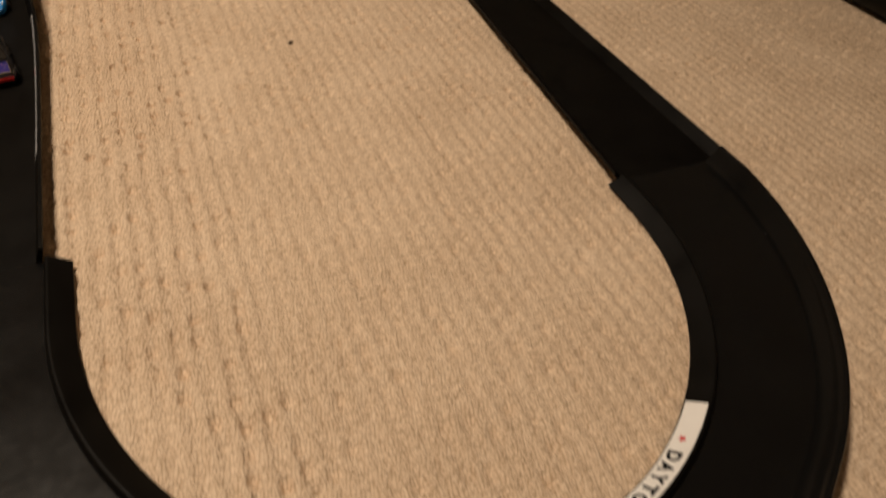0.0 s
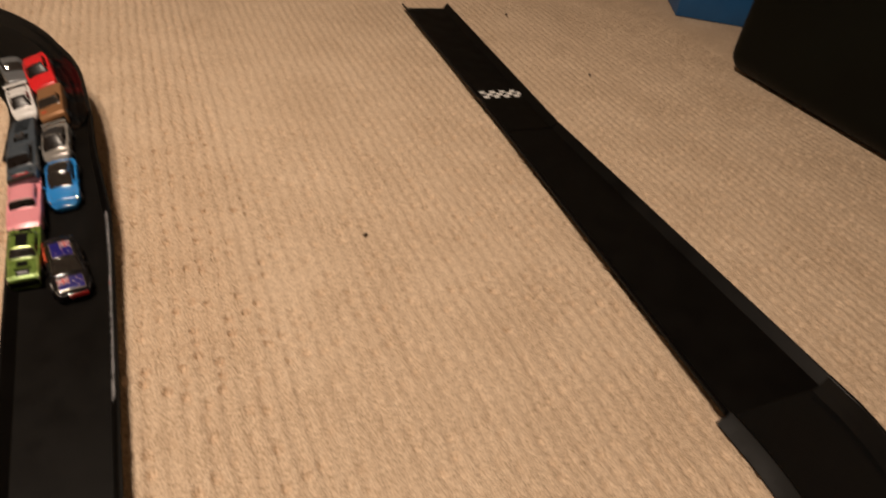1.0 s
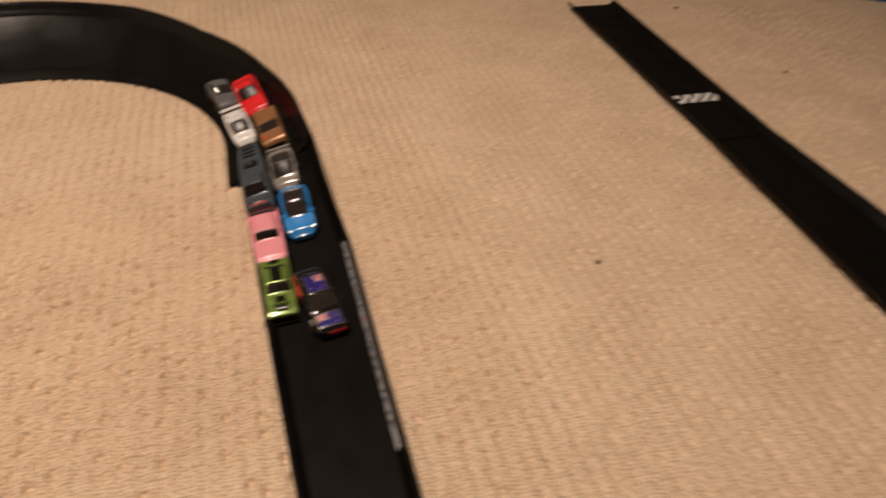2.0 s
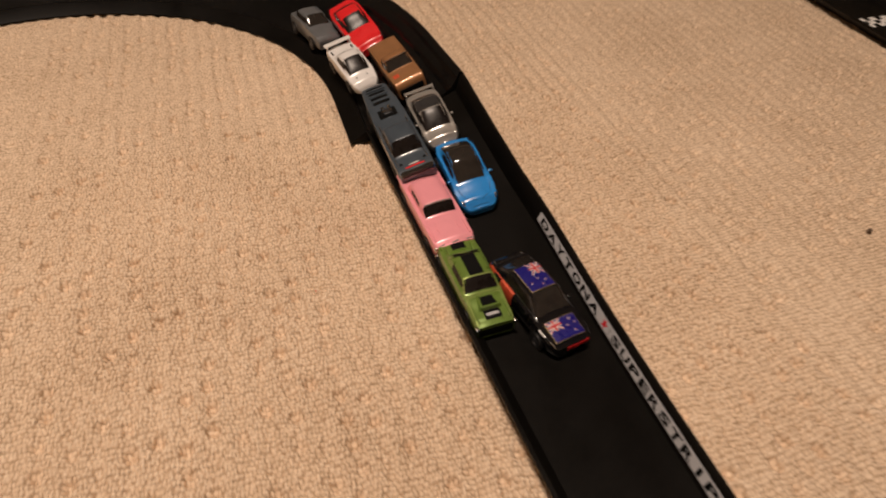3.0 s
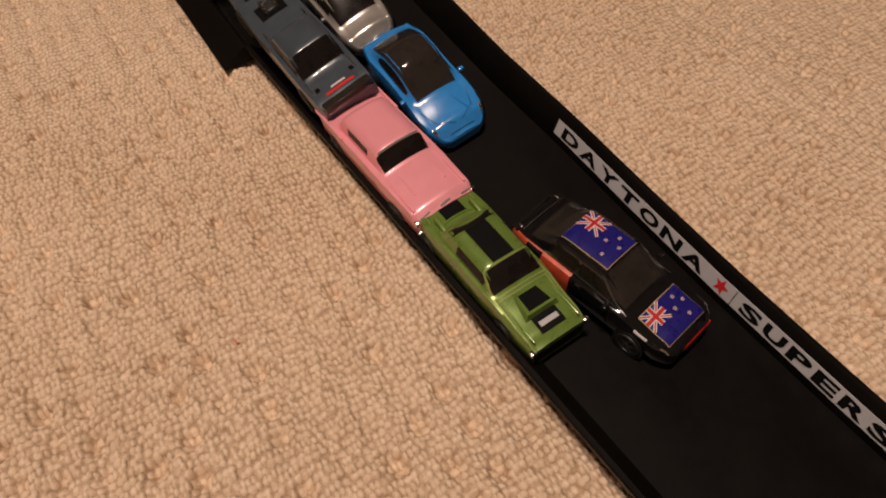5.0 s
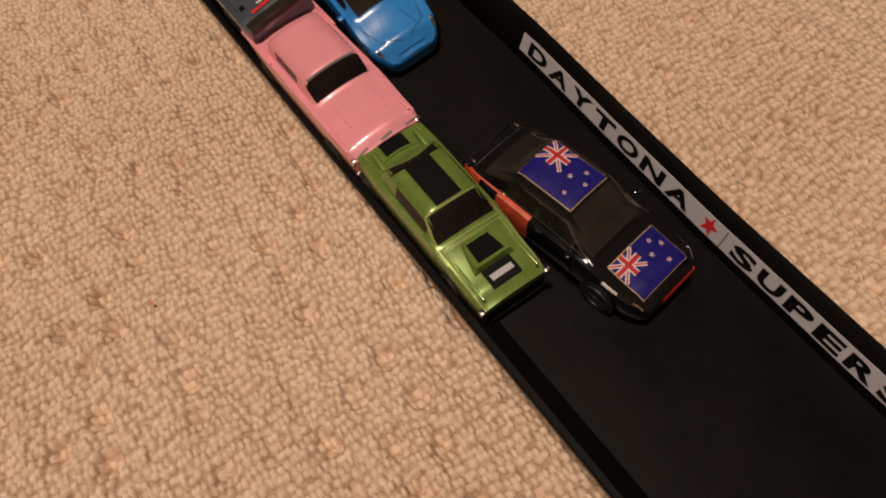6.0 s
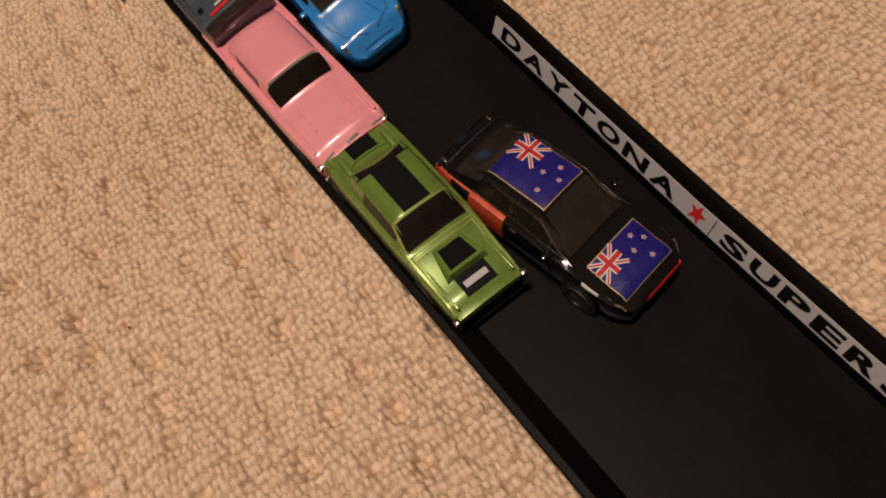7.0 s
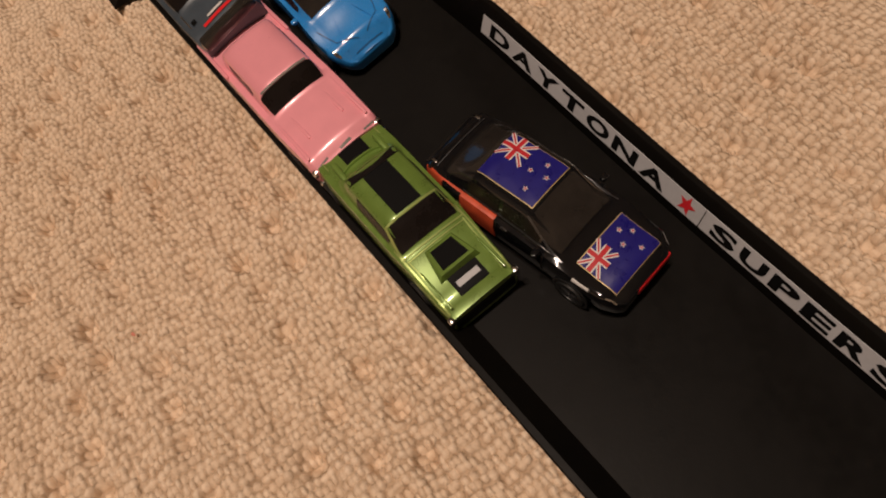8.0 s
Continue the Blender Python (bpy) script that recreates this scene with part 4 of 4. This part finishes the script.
def silver_coupe():
    root = thing("toy_car", "bright silver toy coupe with a tail spoiler", "toy car", CARS)
    sh = Shape(0.067, 0.0300, [(0, 0.0145), (0.06, 0.0172), (0.35, 0.0178), (0.7, 0.0165), (0.92, 0.0138), (1, 0.0095)],
               [(0, 0.80), (0.05, 0.93), (0.2, 1.0), (0.8, 0.98), (0.93, 0.90), (0.98, 0.76), (1, 0.6)], (0.15, 0.36, 0.56, 0.80), 0.0250, 0.84, 0.66, crown=0.0012)
    skin(sh, M["silver"], root)
    windows(sh, root, "glass", inset=0.05)
    patch(sh, "roof_panel", M["rim"], root, 0.36, 0.555, 6.3, 11.7, ns=6)
    bar(root, "rear_wing", M["silver"], 0.0270, 0.0035, 0.0012, 0, -0.0315, 0.0200, 0.0005)
    for x in (-0.0138, 0.0138):
        bar(root, "wing_post", M["silver"], 0.0013, 0.0060, 0.0040, x * 0.9, -0.0305, 0.0183, 0.0004)
        bar(root, "door_mirror", M["silver"], 0.0026, 0.002, 0.0018, x * 1.13, 0.0100, 0.0180, 0.0006)
    wheels(sh, root, (0.2, 0.8), 0.0058)
    return root


def brown_pickup():
    root = thing("toy_car", "copper-brown toy pickup with a chrome-edged cab", "toy car", CARS)
    sh = Shape(0.082, 0.0300, [(0, 0.0180), (0.04, 0.0200), (0.4, 0.0205), (0.6, 0.0205), (0.96, 0.0195), (1, 0.0165)],
               [(0, 0.94), (0.03, 0.99), (0.5, 1.0), (0.95, 0.98), (1, 0.92)], (0.49, 0.54, 0.63, 0.74), 0.0285, 0.86, 0.76, crown=0.0006)
    skin(sh, M["copper"], root)
    windows(sh, root, "smoke", inset=0.05)
    patch(sh, "load_bed_cover", M["copper"], root, 0.05, 0.46, 4.6, 13.4, off=0.0006, ns=8)
    bar(root, "roof_rail", M["chrome"], 0.0225, 0.0012, 0.0010, 0, 0.0123, 0.0293, 0.0004)
    bar(root, "rear_bumper", M["chrome"], 0.027, 0.002, 0.0035, 0, -0.0412, 0.0090, 0.0008)
    bar(root, "front_grille", M["ink"], 0.023, 0.0018, 0.0060, 0, 0.0410, 0.0105, 0.0006)
    pts, f = sheet(-0.0028, 0.0028, -0.0028, 0.0028, 4, 4)
    decal(sh, "bonnet_badge", M["orange"], root, [(x + 0.008, y) for x, y in pts], f, 0.0003, 0.85)
    wheels(sh, root, (0.2, 0.8), 0.0064)
    return root


def white_racer():
    root = thing("toy_car", "white toy sports car with black windscreen and tail wing", "toy car", CARS)
    sh = Shape(0.071, 0.0290, [(0, 0.0160), (0.06, 0.0182), (0.35, 0.0188), (0.72, 0.0165), (0.92, 0.0125), (0.97, 0.0095), (1, 0.0062)],
               [(0, 0.88), (0.05, 0.97), (0.25, 1.0), (0.8, 0.98), (0.94, 0.88), (1, 0.62)], (0.28, 0.45, 0.58, 0.80), 0.0252, 0.82, 0.62, crown=0.0009)
    skin(sh, M["white"], root)
    windows(sh, root, "glass", rear=False, inset=0.05)
    for i in range(4):
        pts, f = sheet(-0.0068, 0.0068, -0.0009, 0.0009, 4, 2)
        decal(sh, "engine_louvre", M["rim"], root, pts, f, 0.0003, 0.30 + i * 0.034)
    bar(root, "rear_wing", M["white"], 0.028, 0.0060, 0.0014, 0, -0.0318, 0.0232, 0.0006)
    for x in (-0.0120, 0.0120):
        bar(root, "wing_post", M["white"], 0.0014, 0.0045, 0.0060, x, -0.0308, 0.0205, 0.0004)
        pts, f = sheet(x - 0.0012, x + 0.0012, -0.0007, 0.0007, 2, 2)
        decal(sh, "bonnet_vent", M["ink"], root, [(a * 0.45, b) for a, b in pts], f, 0.0003, 0.86)
    for k0, k1 in ((4.5, 6.0), (12.0, 13.5)):
        patch(sh, "rear_quarter_print", M["smoke"], root, 0.14, 0.24, k0, k1, nk=4, label="dark racing stripe")
    wheels(sh, root, (0.2, 0.8), 0.0058)
    return root


def red_coupe():
    root = thing("toy_car", "bright red toy coupe with a dark windscreen", "toy car", CARS)
    sh = Shape(0.080, 0.0335, [(0, 0.0150), (0.06, 0.0175), (0.35, 0.0182), (0.68, 0.0170), (0.93, 0.0140), (1, 0.0100)],
               [(0, 0.76), (0.05, 0.9), (0.2, 1.0), (0.8, 0.98), (0.94, 0.88), (1, 0.68)], (0.12, 0.32, 0.48, 0.68), 0.0258, 0.84, 0.66, crown=0.001)
    skin(sh, M["red"], root)
    windows(sh, root, "glass", inset=0.05)
    bar(root, "rear_lip", M["red"], 0.026, 0.003, 0.0016, 0, -0.0370, 0.0178, 0.0005)
    wheels(sh, root, (0.2, 0.8), 0.0058)
    return root


def grey_saloon():
    root = thing("toy_car", "mid-grey metallic toy saloon with smoked windows", "toy car", CARS)
    sh = Shape(0.072, 0.0305, [(0, 0.0160), (0.06, 0.0180), (0.35, 0.0185), (0.68, 0.0178), (0.95, 0.0155), (1, 0.0120)],
               [(0, 0.84), (0.05, 0.95), (0.2, 1.0), (0.8, 1.0), (0.95, 0.92), (1, 0.80)], (0.12, 0.26, 0.50, 0.66), 0.0262, 0.84, 0.70, crown=0.0008)
    skin(sh, M["grey"], root)
    windows(sh, root, "smoke", inset=0.05)
    bar(root, "rear_bumper", M["chrome"], 0.026, 0.002, 0.003, 0, -0.0362, 0.0100, 0.0008)
    wheels(sh, root, (0.2, 0.8), 0.0058)
    return root


place_car(black_saloon(), (-0.0292, -0.0111), (-0.0436, 0.0655))
place_car(green_muscle(), (-0.0700, 0.0140), (-0.0727, 0.0995))
place_car(pink_coupe(), (-0.0720, 0.0870), (-0.0760, 0.1745), z=0.0058, pitch=1.5)
place_car(blue_coupe(), (-0.0390, 0.1260), (-0.0400, 0.1960))
place_car(slate_pickup(), (-0.0755, 0.1630), (-0.0800, 0.2950), z=0.0150, pitch=-1)
place_car(silver_coupe(), (-0.0445, 0.1975), (-0.0450, 0.2640), z=0.0080)
place_car(brown_pickup(), (-0.0475, 0.2820), (-0.0540, 0.3620), z=0.0085)
place_car(white_racer(), (-0.0830, 0.3150), (-0.0950, 0.3840), z=0.0185, pitch=-3)
place_car(red_coupe(), (-0.0640, 0.3760), (-0.0750, 0.4560), z=0.0180, pitch=-8)
place_car(grey_saloon(), (-0.1000, 0.4220), (-0.1190, 0.4920), z=0.0140)


# ---- furniture and things round the edge of the carpet ----
def sofa():
    root = thing("sofa", "black-green leather sofa standing at the carpet's edge", "sofa")
    x0, x1, y0, y1 = 1.145, 2.02, -1.30, 0.450
    part("base", block(x1 - x0, y1 - y0, 0.335, ((x0 + x1) / 2, (y0 + y1) / 2, 0.1685), 0.042, 6), M["leather"], root)
    for i in range(2):
        w = (y1 - y0 - 0.02) / 2
        part("seat_cushion", block(x1 - x0 - 0.16, w - 0.012, 0.13, ((x0 + x1) / 2 - 0.07, y0 + 0.01 + w * (i + 0.5), 0.395), 0.045, 5), M["leather"], root)
    part("backrest", block(0.20, y1 - y0, 0.46, (x1 - 0.10, (y0 + y1) / 2, 0.53), 0.06, 5), M["leather"], root)


sofa()


def edge_box(name, label, cat, corner, other, depth, high, mat, top):
    a, b = Vector((*corner, 0)), Vector((*other, 0))
    d = (b - a).normalized()
    nrm = Vector((-d.y, d.x, 0))
    root = thing(name, label, cat)
    m = Matrix(((d.x, nrm.x, 0, a.x), (d.y, nrm.y, 0, a.y), (0, 0, 1, 0), (0, 0, 0, 1)))
    root.matrix_world = m
    l = (b - a).length
    part("box_body", block(l, depth, high, (l / 2, depth / 2, high / 2 + 0.0004), 0.003, 2), M[mat], root)
    part("box_lid", block(l * 0.96, depth * 0.9, 0.006, (l / 2, depth / 2, high + 0.0034), 0.002, 2), M[top], root)
    return root


edge_box("storage_box", "blue board storage box with pale paper on top", "box", (1.268, 0.748), (1.64, 0.537), 0.22, 0.085, "box_blue", "paper")
edge_box("small_box", "dark red board box on the carpet", "box", (1.10, 1.14), (1.405, 0.963), 0.16, 0.07, "box_red", "box_red")
part("paper_sheet", block(0.05, 0.12, 0.004, (1.455, 0.955, 0.0022), 0.001, 1), M["paper"], None)
tagged(bpy.data.objects["paper_sheet"], "pale folded paper lying between two boxes", "paper")


# ---- ceiling lamp (seen only in reflections) ----
def ceiling_lamp():
    root = thing("ceiling_lamp", "white two-bulb ceiling lamp lighting the room", "lamp", m=Matrix.Translation(LAMP))
    part("ceiling_plate", block(0.44, 0.09, 0.03, (0, 0, 0.463), 0.01, 3), M["paper"], root)
    for x in (-0.11, 0.11):
        part("lamp_stem", block(0.02, 0.02, 0.42, (x, 0, 0.25), 0.004, 2), M["chrome"], root)
        bm = lathe([(0.0, 0.03), (0.0, 0.036), (0.03, 0.072), (0.035, 0.072), (0.035, 0.066), (0.006, 0.03)], 28)
        bmesh.ops.rotate(bm, cent=(0, 0, 0), matrix=Matrix.Rotation(math.pi / 2, 3, "Y"), verts=bm.verts)
        bmesh.ops.translate(bm, vec=(x, 0, 0.035), verts=bm.verts)
        part("lamp_shade", bm, M["paper"], root)


ceiling_lamp()


# ---- bits lying on the carpet ----
def fleck(name, label, x, y, l, mat, seed):
    rng = random.Random(seed)
    bm = bmesh.new()
    bmesh.ops.create_icosphere(bm, subdivisions=2, radius=l / 2)
    for v in bm.verts:
        v.co *= 0.75 + 0.5 * rng.random()
        v.co.z *= 0.45
        v.co.y *= 0.7
    bmesh.ops.rotate(bm, cent=(0, 0, 0), matrix=Matrix.Rotation(rng.random() * 3, 3, "Z"), verts=bm.verts)
    bmesh.ops.translate(bm, vec=(x, y, l * 0.04), verts=bm.verts)
    tagged(part(name, bm, M[mat], None), label, "lint")


fleck("lint", "small dark crumb lying on the carpet", 0.260, 0.038, 0.0062, "lint", 1)
fleck("lint", "small dark crumb lying on the carpet", 0.815, 0.432, 0.0080, "lint", 2)
fleck("lint", "small brown crumb lying on the carpet", 0.801, 0.758, 0.0085, "lint", 5)
fleck("red_fibre", "tiny red fibre caught in the carpet", -0.173, 0.091, 0.0018, "fluff", 3)
